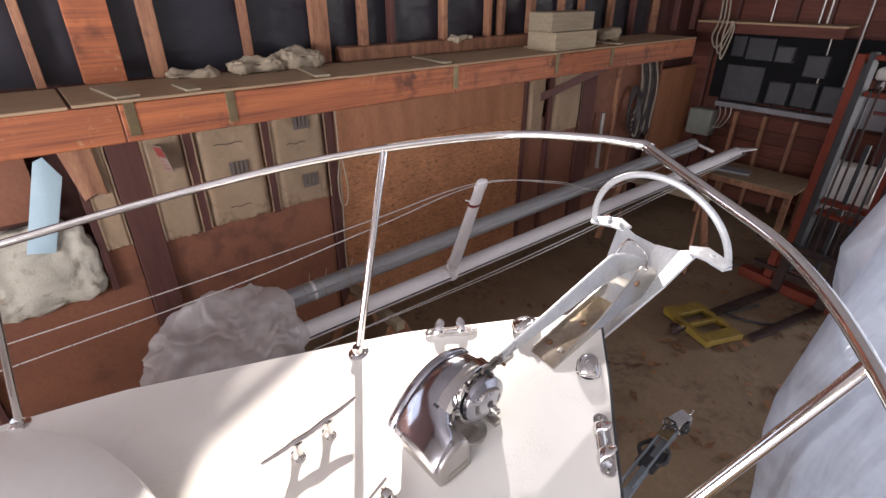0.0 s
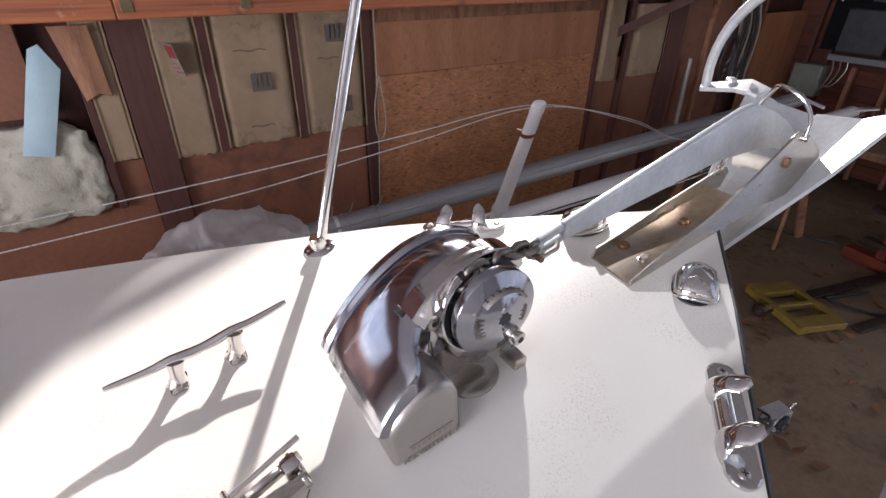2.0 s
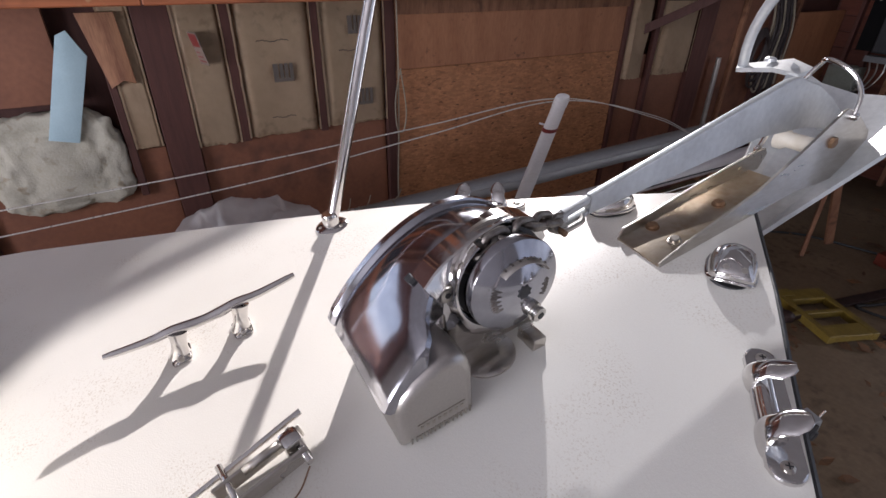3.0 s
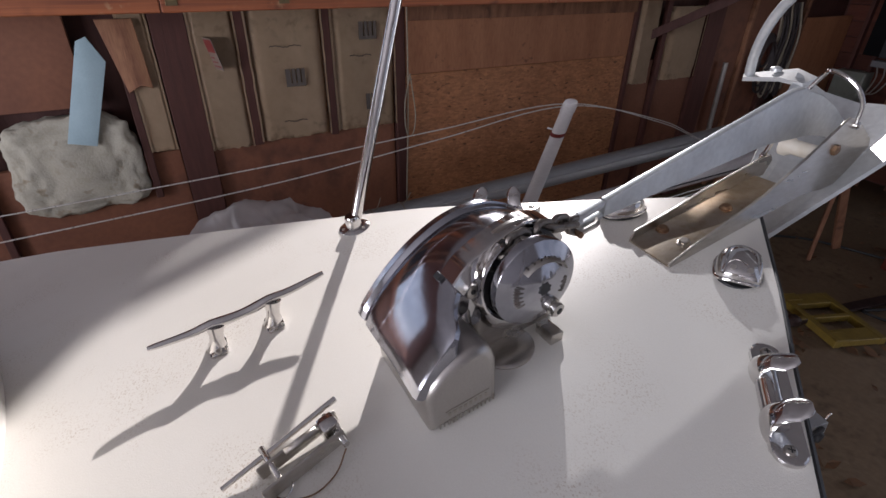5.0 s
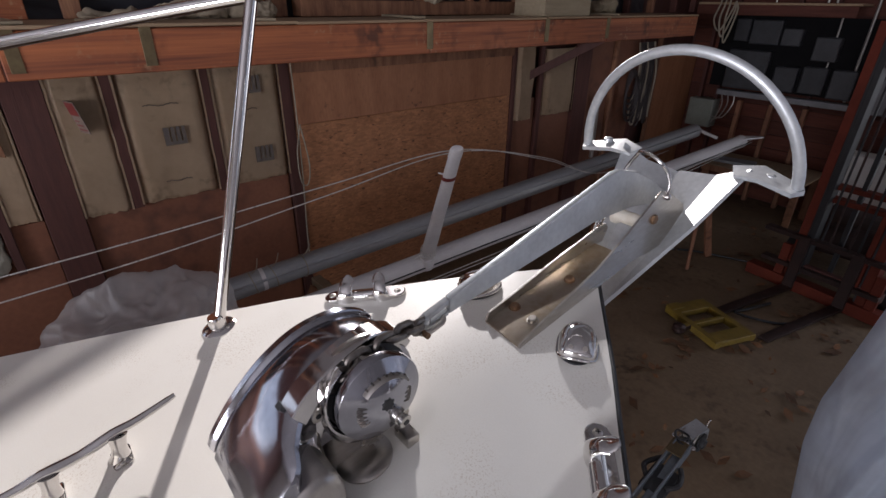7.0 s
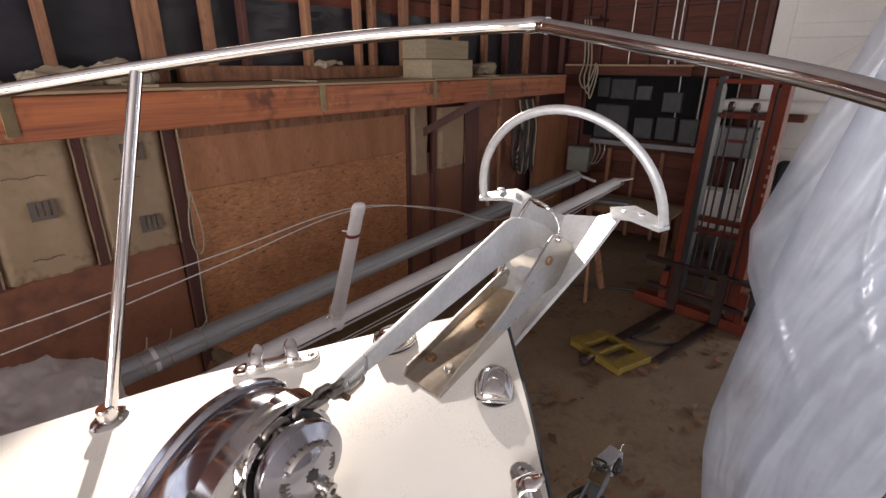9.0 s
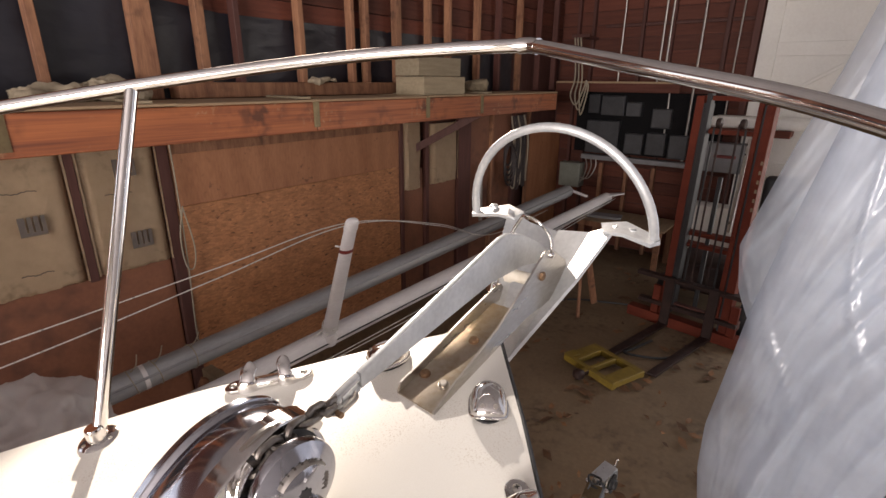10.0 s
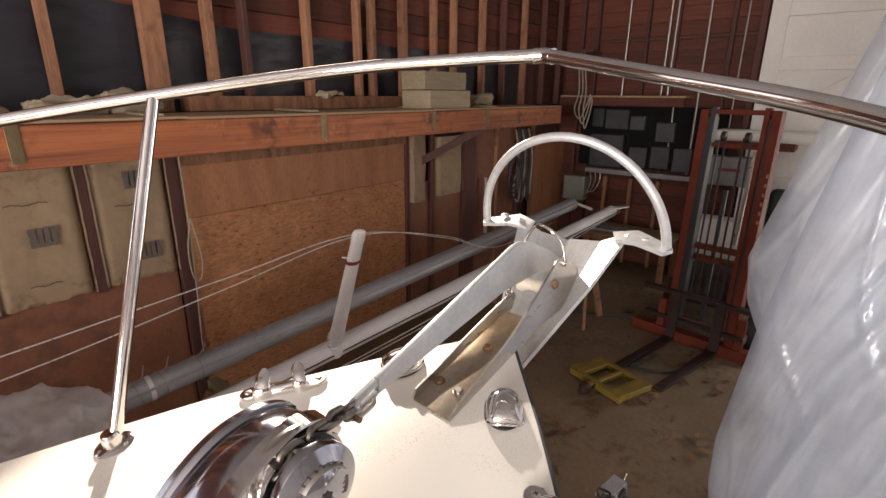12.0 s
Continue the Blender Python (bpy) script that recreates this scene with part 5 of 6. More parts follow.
# flame-like scallops cut into the face
for a0, n_ in ((math.pi * 0.90, 9), (math.pi * 1.86, 6)):
    pts = []
    for j in range(n_):
        a = a0 + 0.105 * j
        pts += [on_cap(0.044, a, 0.0003), on_cap(0.037 if j % 2 else 0.032, a + 0.035, 0.0003), on_cap(0.042, a + 0.075, 0.0003)]
    bm = B()
    sweep(bm, smooth_path(pts, 3), 0.0009, 5)
    part("engraved_line", bm, CHAIN, cap)
# round housing that cups the gypsy, open to the side of the chain
bm = B()
rows = []
for k in range(49):
    deg = 128 + 162 * k / 48
    a = radians(deg)
    R_ = interp(deg, (128, 150, 165, 197, 220, 240, 270, 290), (0.0735, 0.075, 0.0765, 0.079, 0.086, 0.097, 0.098, 0.085))
    row = []
    for dx, r in ((-0.030, R_ - 0.012), (-0.026, R_ - 0.002), (-0.012, R_), (0.004, R_ - 0.001), (0.013, R_ - 0.006), (0.018, 0.6 * R_ + 0.4 * 0.072), (0.0215, 0.0755), (0.0215, 0.0725), (0.014, 0.0705), (-0.004, 0.0695)):
        row.append(bm.verts.new(G + Vector((dx, r * math.cos(a), r * math.sin(a)))))
    rows.append(row)
for a_, b_ in zip(rows, rows[1:]):
    for j in range(9):
        bm.faces.new((a_[j], a_[j + 1], b_[j + 1], b_[j]))
for end in (rows[0], rows[-1]):
    bm.faces.new(end)
part("gypsy_housing", bm, STEEL, wl)
bm = B()
lathe(bm, [(0, 0.074), (0.006, 0.074), (0.007, 0.02)], G + Vector((-0.016, 0, 0)), (1, 0, 0), 40)
part("back_plate", bm, STEEL_WORN, wl)
# side lug with its screw
bm = B()
lug = [(-0.505, 2.400), (-0.500, 2.418), (-0.474, 2.446), (-0.458, 2.450), (-0.444, 2.444), (-0.438, 2.425), (-0.440, 2.400), (-0.452, 2.375), (-0.478, 2.368), (-0.497, 2.384)]
slab(bm, [(-0.040, -0.451 + 0.8 * (y + 0.463), 2.404 + 0.95 * (z - 2.418)) for y, z in lug], 0.026, 0.004, 3)
lug_ob = part("side_lug", bm, STEEL, wl)
bm = B()
lathe(bm, [(0, 0.0125), (0.003, 0.0125), (0.004, 0.0095), (0.0055, 0.009)], (-0.0272, -0.447, 2.411), (1, 0, 0), 20)
scr = part("socket_screw", bm, STEEL_WORN, lug_ob)
bm = B()
lathe(bm, [(0, 0.0045), (0.0006, 0.0045)], (-0.0218, -0.447, 2.411), (1, 0, 0), 6)
part("socket", bm, DARK, scr)
# chain guide: a thick flat strip laid over the cover
bm = B()
pts = smooth_path([(0, -0.482, 2.436), (0, -0.455, 2.456), (0, -0.40, 2.479), (0, -0.35, 2.486), (0, -0.305, 2.470), (0, -0.278, 2.436)], 6)
rows = []
for i, p in enumerate(pts):
    d = (pts[min(i + 1, len(pts) - 1)] - pts[max(i - 1, 0)]).normalized()
    up = Vector((1, 0, 0)).cross(d)
    slip = 0.036 * (1 - i / (len(pts) - 1))
    rows.append([bm.verts.new(p + Vector((x + slip, 0, 0)) + up * h) for x, h in ((-0.084, -0.02), (-0.084, 0.003), (-0.082, 0.005), (-0.050, 0.005), (-0.048, 0.003), (-0.046, -0.02))])
for a_, b_ in zip(rows, rows[1:]):
    for j in range(6):
        bm.faces.new((a_[j], a_[(j + 1) % 6], b_[(j + 1) % 6], b_[j]))
bm.faces.new(rows[0])
bm.faces.new(rows[-1][::-1])
guide = part("chain_guide", bm, STEEL, wl)
bm = B()
box(bm, (-0.056, -0.489, 2.424), (-0.044, -0.479, 2.436), 0.001, pose(0, 0, 0, 40))
part("slot", bm, DARK, guide)
bm = B()
zf = deck_z(-0.03, -0.39)
lathe(bm, [(0, 0.044), (0.003, 0.044), (0.005, 0.040), (0.006, 0.02)], (-0.02, -0.385, zf), (0, -0.18, 1), 40)
part("gypsy_foot", bm, STEEL_WORN, wl, "round stainless foot with a thin rim")
bm = B()
box(bm, (-0.02, -0.33, deck_z(0, -0.325) - 0.006), (0.018, -0.308, deck_z(0, -0.31) + 0.015), 0.002, None, 2)
part("chain_stripper", bm, STEEL_WORN, wl)

# rigging toggle lying on the deck
tog = thing("rigging_toggle", (-0.03, -0.71, deck_z(-0.03, -0.71)), "bronze and stainless rigging toggle with split ring lying on deck", "rigging fitting")


def on_deck(x, y, h):
    return Vector((x, y, deck_z(x, y) + h))


bm = B()
sweep(bm, [on_deck(-0.03, -0.80, 0.007), on_deck(-0.045, -0.71, 0.02), on_deck(-0.058, -0.64, 0.03)], lambda u: 0.0035 + 0.001 * u, 10)
part("rod", bm, STEEL, tog)
for dx in (0.0, 0.034):
    bm = B()
    bar(bm, on_deck(-0.018 + dx, -0.755, 0.012), on_deck(-0.04 + dx, -0.645, 0.018), 0.004, 0.024, 0.0015)
    part("cheek", bm, STEEL_WORN, tog)
bm = B()
sweep(bm, [on_deck(-0.02, -0.72, 0.024), on_deck(-0.03, -0.67, 0.026)], 0.006, 10)
part("threaded_rod", bm, STEEL_WORN, tog)
bm = B()
box(bm, on_deck(-0.037, -0.672, 0.008), on_deck(-0.012, -0.648, 0.034), 0.004, pose(0, 0, 0, 10, 0, 12), 2)
part("swivel_block", bm, STEEL, tog)
for y in (-0.66, -0.745):
    bm = B()
    sweep(bm, [on_deck(-0.05, y, 0.018), on_deck(0.01, y + 0.012, 0.018)], 0.0045, 10)
    part("clevis_pin", bm, STEEL, tog)
bm = B()
sweep(bm, [on_deck(0.012, -0.735, 0.006) + Vector((0.014 * math.cos(a), 0.014 * math.sin(a), 0.004 * math.sin(a))) for a in (2 * math.pi * k / 20 for k in range(20))], 0.0011, 6, closed=True)
part("split_ring", bm, STEEL, tog)
bm = B()
sweep(bm, smooth_path([on_deck(0.012, -0.65, 0.014), on_deck(0.03, -0.67, 0.004), on_deck(0.04, -0.70, 0.003), on_deck(0.03, -0.73, 0.003), on_deck(0.018, -0.742, 0.004)], 6), 0.0011, 6)
part("lanyard", bm, RUST, tog)

# ---- spars, plastic, forklift and clutter ----
mast = thing("mast", (-2.7, 3.0, 0.8), "grey aluminium mast lying along the wall on trestles", "mast")
MA, MB = Vector((-3.02, 0.05, 0.93)), Vector((-2.46, 6.13, 1.40))
bm = B()
sweep(bm, [MA.lerp(MB, k / 12) for k in range(13)], 0.088, 28)
part("tube", bm, MASTGREY, mast)
bm = B()
sweep(bm, [MA + Vector((0.078, 0, 0.03)), MB + Vector((0.078, 0, 0.03))], 0.012, 8)
part("luff_track", bm, MASTGREY, mast)
bm = B()
dm = (MB - MA).normalized()
box(bm, MB + Vector((-0.06, -0.0, -0.02)), MB + Vector((0.32, 0.03, 0.012)), 0.004, pose(0, 0, 0, 0, 8, -14))
part("head_plate", bm, SPARWHITE, mast)
for f, r in ((0.06, 0.0895),):
    bm = B()
    lathe(bm, [(0, r), (0.03, r)], MA.lerp(MB, f), dm, 28)
    part("tape_band", bm, SPARWHITE, mast)
for k, f in enumerate((0.05, 0.075, 0.115)):
    c_ = MA.lerp(MB, f)
    u_ = dm.cross(Vector((0, 0, 1))).normalized()
    v_ = dm.cross(u_)
    bm = B()
    sweep(bm, [c_ + u_ * 0.092 * math.cos(a) + v_ * 0.092 * math.sin(a) + dm * 0.015 * math.sin(a + k) for a in (2 * math.pi * q / 28 for q in range(28))], 0.004, 6, closed=True)
    tie = part("tie", bm, ROPE, mast, "pale cord tie")
    bm = B()
    sweep(bm, smooth_path([c_ + Vector((0.02, 0, 0.09)), c_ + Vector((0.05, 0.03, 0.14)), c_ + Vector((0.04 + 0.02 * k, 0.05, 0.21))], 6), 0.004, 6)
    part("tail", bm, ROPE, tie)
spar = thing("boom", (-2.4, 3.0, 0.7), "white painted aluminium boom lying beside the mast", "boom")
SA, SB = Vector((-2.80, 0.1, 0.70)), Vector((-2.13, 6.88, 1.21))
bm = B()
sweep(bm, [SA.lerp(SB, k / 12) for k in range(13)], 0.085, 24, flat=1.0)
part("tube", bm, SPARWHITE, spar)
bm = B()
sweep(bm, [SA + Vector((0.086, 0, -0.01)), SB + Vector((0.086, 0, -0.01))], 0.007, 8)
part("track", bm, DARK, spar)
bm = B()
ds = (SB - SA).normalized()
slab(bm, [SB + Vector((-0.07, -0.1, 0.05)), SB + Vector((0.07, -0.1, 0.05)), SB + Vector((0.2, 0.2, 0.06)), SB + Vector((0.17, 0.23, 0.06)), SB + Vector((-0.05, 0.05, 0.05))], 0.02, 0.004)
part("end_fitting", bm, SPARWHITE, spar)
for off in (0.0, 0.04):
    bm = B()
    sweep(bm, smooth_path([SB + Vector((0.1, 0.1, 0.03 - off)), SA.lerp(SB, 0.7) + Vector((0.12, 0, -0.05 - off)), SA.lerp(SB, 0.35) + Vector((0.16, 0, -0.09 - off)), SA.lerp(SB, 0.02) + Vector((0.12, 0, -0.12))], 10), 0.004, 6)
    part("halyard", bm, WIRE, spar)
# spreader standing up from the boom
spr = thing("spreader", (-2.6, 1.75, 0.85), "white painted spreader strut with a red tape band", "spreader")
S0, S1 = Vector((-2.60, 1.735, 0.86)), Vector((-2.02, 1.545, 1.985))
bm = B()
sweep(bm, [S0.lerp(S1, k / 8) for k in range(9)], lambda u: 0.068 - 0.02 * u, 16, flat=0.55)
part("strut", bm, SPARWHITE, spr)
bm = B()
sweep(bm, [S0.lerp(S1, 0.80), S0.lerp(S1, 0.825)], 0.0545, 20, flat=0.56)
part("tape_band", bm, SIGNRED, spr, "red tape band")
bm = B()
sweep(bm, [S0.lerp(S1, k) for k in (0.97, 1.0, 1.02, 1.035, 1.04)], lambda u: 0.052 * math.sqrt(max(0.05, 1 - (u * 0.98) ** 4)), 18, flat=0.6)
part("end_cap", bm, SPARWHITE, spr)
axis = (S1 - S0).normalized()
sa_ = axis.cross(Vector((0, 0, 1))).normalized()
sb_ = axis.cross(sa_)
for k in range(4):
    c_ = S0.lerp(S1, 0.05 + 0.028 * k)
    bm = B()
    sweep(bm, [c_ + sa_ * 0.074 * math.cos(a) + sb_ * 0.046 * math.sin(a) + axis * 0.02 * math.sin(a + k) for a in (2 * math.pi * q / 24 for q in range(24))], 0.0035, 6, closed=True)
    part("lashing", bm, WIRE, spr)
for k in range(2):
    bm = B()
    c_ = S0.lerp(S1, 0.07)
    sweep(bm, smooth_path([c_ + sa_ * 0.07, c_ + sa_ * (0.12 + 0.03 * k) - axis * 0.08, c_ + sa_ * (0.1 + 0.05 * k) - axis * 0.2], 6), 0.003, 6)
    part("lashing_tail", bm, WIRE, spr)
bm = B()
bar(bm, S0.lerp(S1, 0.84) + Vector((-0.07, -0.05, 0.0)), S0.lerp(S1, 0.83) + Vector((0.02, 0.0, 0.0)), 0.012, 0.012)
part("spur", bm, SPARWHITE, spr)
bm = B()
lathe(bm, [(0, 0.085), (0.05, 0.08), (0.1, 0.055)], S0 - (S1 - S0).normalized() * 0.06, S1 - S0, 18)
part("socket", bm, SPARWHITE, spr)
# rigging wires over the spreader tip
for k, end in enumerate(((-2.35, -2.6, 1.72), (-2.25, -2.6, 1.62))):
    bm = B()
    tip = S1 + Vector((0, 0, 0.02 - 0.015 * k))
    e = Vector(end)
    mid = tip.lerp(e, 0.45) - Vector((0, 0, 0.03 + 0.03 * k))
    sweep(bm, smooth_path([e, e.lerp(mid, 0.5) - Vector((0, 0, 0.01)), mid, mid.lerp(tip, 0.5) + Vector((0, 0, 0.005)), tip, S1 + Vector((-0.1, 1.1, -0.27 + 0.015 * k)), (-2.3, 3.82, 1.32), (-2.4, 5.4, 1.27)], 8), 0.0035, 6)
    solo("rigging_wire", bm, WIRE, "thin stainless rigging wire draped over the spreader", "wire", "rigging wires")


# trestles under the spars
def trestle(y, x0, x1, ztop):
    t = thing("trestle", ((x0 + x1) / 2, y, 0), "rough timber trestle carrying the spars", "trestle", "timber trestles")
    bm = B()
    box(bm, (x0, y - 0.045, ztop - 0.09), (x1, y + 0.045, ztop), 0.005)
    part("beam", bm, PALEW, t)
    for x, s in ((x0 + 0.08, -1), (x1 - 0.08, 1)):
        for d in (-1, 1):
            bm = B()
            bar(bm, (x + s * 0.12, y + d * 0.28, 0.0), (x, y + d * 0.05, ztop - 0.06), 0.038, 0.088)
            part("leg", bm, STUDW, t)


trestle(1.0, -3.3, -2.45, 0.645)
trestle(5.35, -3.05, -1.75, 1.0)

# bundled clear plastic on the spars' near end
bm = B()
bmesh.ops.create_icosphere(bm, subdivisions=6, radius=1.0)
for v in bm.verts:
    d = v.co.normalized()
    p = Vector((-2.62 + 0.34 * d.x, -0.42 + 0.62 * d.y * (1 - 0.15 * d.z), 0.98 + 0.5 * d.z))
    ridge = abs(wobble(p + Vector((3, 1, 0)), 3.2)) * 0.16 + abs(wobble(p, 8)) * 0.05 + abs(wobble(p, 17)) * 0.02
    v.co = p - d * ridge + Vector((0, 0, 0.1 * wobble(p, 2.1)))
bmesh.ops.recalc_face_normals(bm, faces=bm.faces[:])
solo("plastic_wrap", bm, BAGM, "crumpled wad of clear plastic sheet on wooden crates", "plastic sheeting", sharp=70)
bm = B()
for k in range(3):
    box(bm, (-3.0, -0.9 + k * 0.33, 0.0), (-2.3, -0.6 + k * 0.33, 0.55), 0.01)
solo("crate_stack", bm, STUDW, "wooden crates under the plastic bundle", "crate")


# hanging milky sheets in two layers
def creases(u, z, seed):
    """Long slanting folds with sharp crests, over broad billows."""
    crest = lambda p, w: max(0.0, 1 - abs((p % 1) - 0.5) / w)
    fade = lambda k: min(1.0, max(0.0, 0.35 + 1.6 * wobble((u * 4 + k, z * 0.9, seed + k), 1.3)))
    bend = wobble((u * 3, z * 0.7, seed), 1.2)
    a = u * 3.2 - 0.20 * z + 0.35 * bend
    b = u * 8.5 - 0.62 * z + 0.30 * bend + 0.2 * wobble((u * 5, z, seed + 2), 1.1)
    c = u * 19 - 1.9 * z + 0.9 * bend
    d = u * 6 + 1.1 * z + 0.8 * wobble((u * 3, z, seed + 5), 1.0)
    billow = 0.055 * wobble((u * 5 - 0.5 * z, z * 0.35, seed + 8), 1.0)
    return billow + 0.034 * crest(a, 0.45) + 0.045 * fade(1) * crest(b, 0.2) + 0.026 * fade(4) * crest(c, 0.26) + 0.034 * fade(7) * crest(d, 0.06) + 0.004 * wobble((u * 60, z * 5, seed), 2.0)


def curtain(u, v):
    z = 0.05 + 4.35 * v
    edge = interp(z, (0.0, 0.8, 1.4, 1.8, 1.98, 2.2, 2.45, 2.72, 2.97, 4.4), (0.5, 0.45, 0.42, 0.334, 0.253, 0.222, 0.29, 0.362, 0.444, 0.8))
    return Vector((edge + 2.6 * u ** 1.2, 1.86 + 0.12 * math.exp(-u * 40) - creases(u, z, 0) * min(1, 0.15 + 8 * u) - 0.4 * u, z))


def curtain_front(u, v):
    z = 0.05 + 4.3 * v
    edge = interp(z, (0.0, 0.75, 1.18, 1.42, 1.66, 1.99, 2.34, 2.68, 2.99, 4.4), (0.42, 0.335, 0.272, 0.268, 0.298, 0.337, 0.395, 0.465, 0.526, 0.86))
    return Vector((edge + 2.3 * u ** 1.2, 1.52 + 0.1 * math.exp(-u * 40) - creases(u, z, 11) * min(1, 0.15 + 8 * u) - 0.4 * u, z))


for fn_, lab in ((curtain, "milky translucent polythene sheet hanging in loose folds"), (curtain_front, "front layer of milky polythene sheet with slanting creases")):
    bm = B()
    sheet_grid(bm, fn_, 300, 150)
    solo("plastic_curtain", bm, SHEET, lab, "plastic sheet", sharp=180)
bm = B()
sweep(bm, [(0.7, 1.7, 4.42), (3.4, 1.2, 4.42)], 0.03, 10)
solo("curtain_pole", bm, STUDW, "wooden pole holding the plastic sheet", "pole")

# trailer winch stand below the bow
tw = thing("trailer_winch", (-0.1, 1.2, 0.0), "zinc-plated trailer winch stand with black rubber blocks", "trailer winch")
bm = B()
bar(bm, (-0.1, 0.55, 0.0), (-0.1, 0.8, 0.66), 0.08, 0.08, 0.006)
part("post", bm, GALV, tw)
bm = B()
bar(bm, (-0.09, 0.75, 0.72), (-0.13, 1.56, 0.92), 0.05, 0.04, 0.005)
part("arm", bm, ARMGREY, tw)
WH = Vector((-0.135, 1.56, 0.955))
bm = B()
box(bm, WH + Vector((-0.04, -0.06, 0.0)), WH + Vector((0.04, 0.06, 0.006)), 0.002, pose(0, 0, 0, 8, 0, -14))
box(bm, WH + Vector((0.034, -0.06, -0.07)), WH + Vector((0.04, 0.06, 0.0)), 0.002, pose(0, 0, 0, 8, 0, -14))
br = part("head_bracket", bm, GALV, tw)
bm = B()
lathe(bm, [(0, 0.008), (0.0008, 0.008)], WH + Vector((-0.012, 0.02, 0.0068)), (0, 0, 1), 12)
part("hole", bm, DARK, br)
bm = B()
lathe(bm, [(0, 0.007), (0.06, 0.007), (0.062, 0.004)], WH + Vector((0.03, 0.055, -0.01)), (0.1, 0.3, 1), 10)
part("pin", bm, STEEL, tw)
bm = B()
lathe(bm, [(0, 0.03), (0.004, 0.052), (0.014, 0.052), (0.018, 0.03), (0.03, 0.025)], WH + Vector((0.042, -0.01, -0.045)), (1, 0, 0), 26)
part("ratchet_wheel", bm, DARK, tw)
bm = B()
lathe(bm, [(0, 0.045), (0.008, 0.048), (0.01, 0.028), (0.07, 0.028), (0.072, 0.048), (0.08, 0.045)], WH + Vector((-0.04, -0.03, -0.045)), (1, 0, 0), 24)
part("drum", bm, STEEL_WORN, tw)
for k in range(4):
    bm = B()
    lathe(bm, [(0, 0.011), (0.009, 0.011), (0.01, 0.006), (0.025, 0.006)], WH + Vector(((-0.055, -0.03, 0.01, 0.05)[k], -0.085 - 0.012 * (k % 2), -0.03)), (0, -0.5, 1), 6)
    part("bolt", bm, STEEL, tw)
bm = B()
box(bm, (-0.185, 1.15, 0.82), (-0.06, 1.32, 0.86), 0.012, pose(0, 0, 0, 12), 2)
part("rubber_block", bm, DARK, tw)
bm = B()
box(bm, WH + Vector((-0.045, -0.2, -0.03)), WH + Vector((0.035, -0.1, -0.022)), 0.003, pose(0, 0, 0, 10, 0, 4))
part("cable_plate", bm, STRAP, tw, "yellowish zinc plate")
for s_ in (-1, 1):
    bm = B()
    bar(bm, (-0.125 + s_ * 0.034, 1.0, 0.80), (-0.132 + s_ * 0.034, 1.46, 0.915), 0.012, 0.06, 0.003)
    part("side_plate", bm, ARMGREY, tw)
    bm = B()
    sweep(bm, smooth_path([(-0.125 + s_ * 0.05, 1.2, 0.86), (-0.125 + s_ * 0.085, 1.24, 0.875), (-0.125 + s_ * 0.07, 1.31, 0.87), (-0.125 + s_ * 0.045, 1.34, 0.885)], 5), 0.013, 8)
    part("rubber_loop", bm, DARK, tw)
bm = B()
sweep(bm, [WH + Vector((-0.02 + 0.032 * math.cos(a), -0.09 + 0.03 * math.sin(a), 0.004 + 0.006 * math.cos(2 * a))) for a in (2 * math.pi * k / 18 for k in range(18))], 0.006, 6, closed=True)
part("cable_coil", bm, DARK, tw)
bm = B()
sweep(bm, smooth_path([WH + Vector((-0.05, -0.08, -0.03)), WH + Vector((-0.02, -0.12, -0.02)), WH + Vector((0.03, -0.11, -0.03)), WH + Vector((0.06, -0.06, -0.05))], 6), 0.008, 8)
part("strap", bm, DARK, tw)

# forklift with forks on the floor
fk = thing("forklift", (-0.5, 5.7, 0), "old orange-red forklift mast with dark forks lowered to the floor", "forklift")
ROT = pose(0, 0, 0, 0, 0, -9)
FO = Vector((-0.46, 5.52, 0))


def F(x, y, z, lean=0.045):
    """From the truck's own axes: x across, y back, z up; the mast leans back a little."""
    return FO + (ROT @ Vector((x, y + lean * z, z)))


def fbar(nm, a, b, w_, h_, mat, parent=None, label="", bev=0.004):
    bm = B()
    bar(bm, F(*a), F(*b), w_, h_, bev, ROT @ Vector((0, 1, 0)))
    return part(nm, bm, mat, parent or fk, label)


for s in (-1, 1):
    fbar("outer_channel", (s * 0.355, 0.06, 0.12), (s * 0.355, 0.06, 2.78), 0.085, 0.16, FORKRED)
    # web and left inner channel are black for the shade inside the mast
    fbar("shaded_web", (s * 0.305, 0.13, 0.14), (s * 0.305, 0.13, 2.7), 0.03, 0.28, DARK)
    fbar("inner_channel", (s * 0.262, 0.03, 0.25), (s * 0.262, 0.03, 2.81), 0.05, 0.11, FORKRED if s > 0 else DARK)
    fbar("lift_chain", (s * 0.09, -0.01, 0.6), (s * 0.09, -0.01, 2.5), 0.022, 0.012, FORKDARK)
    fbar("hose", (s * 0.17, 0.0, 0.6), (s * 0.16, 0.0, 2.45), 0.02, 0.02, DARK)
for z, h in ((2.76, 0.09), (2.40, 0.12), (1.21, 0.12), (1.07, 0.13)):
    fbar("crossbar", (-0.36, 0.12 if z < 2.5 else 0.06, z), (0.36, 0.12 if z < 2.5 else 0.06, z), 0.05, h, FORKRED)
fbar("lift_cylinder", (-0.03, 0.12, 0.2), (-0.03, 0.12, 1.9), 0.045, 0.045, DARK)
fbar("lift_ram", (0.17, 0.1, 1.3), (0.19, 0.1, 2.35), 0.035, 0.035, STEEL_WORN)
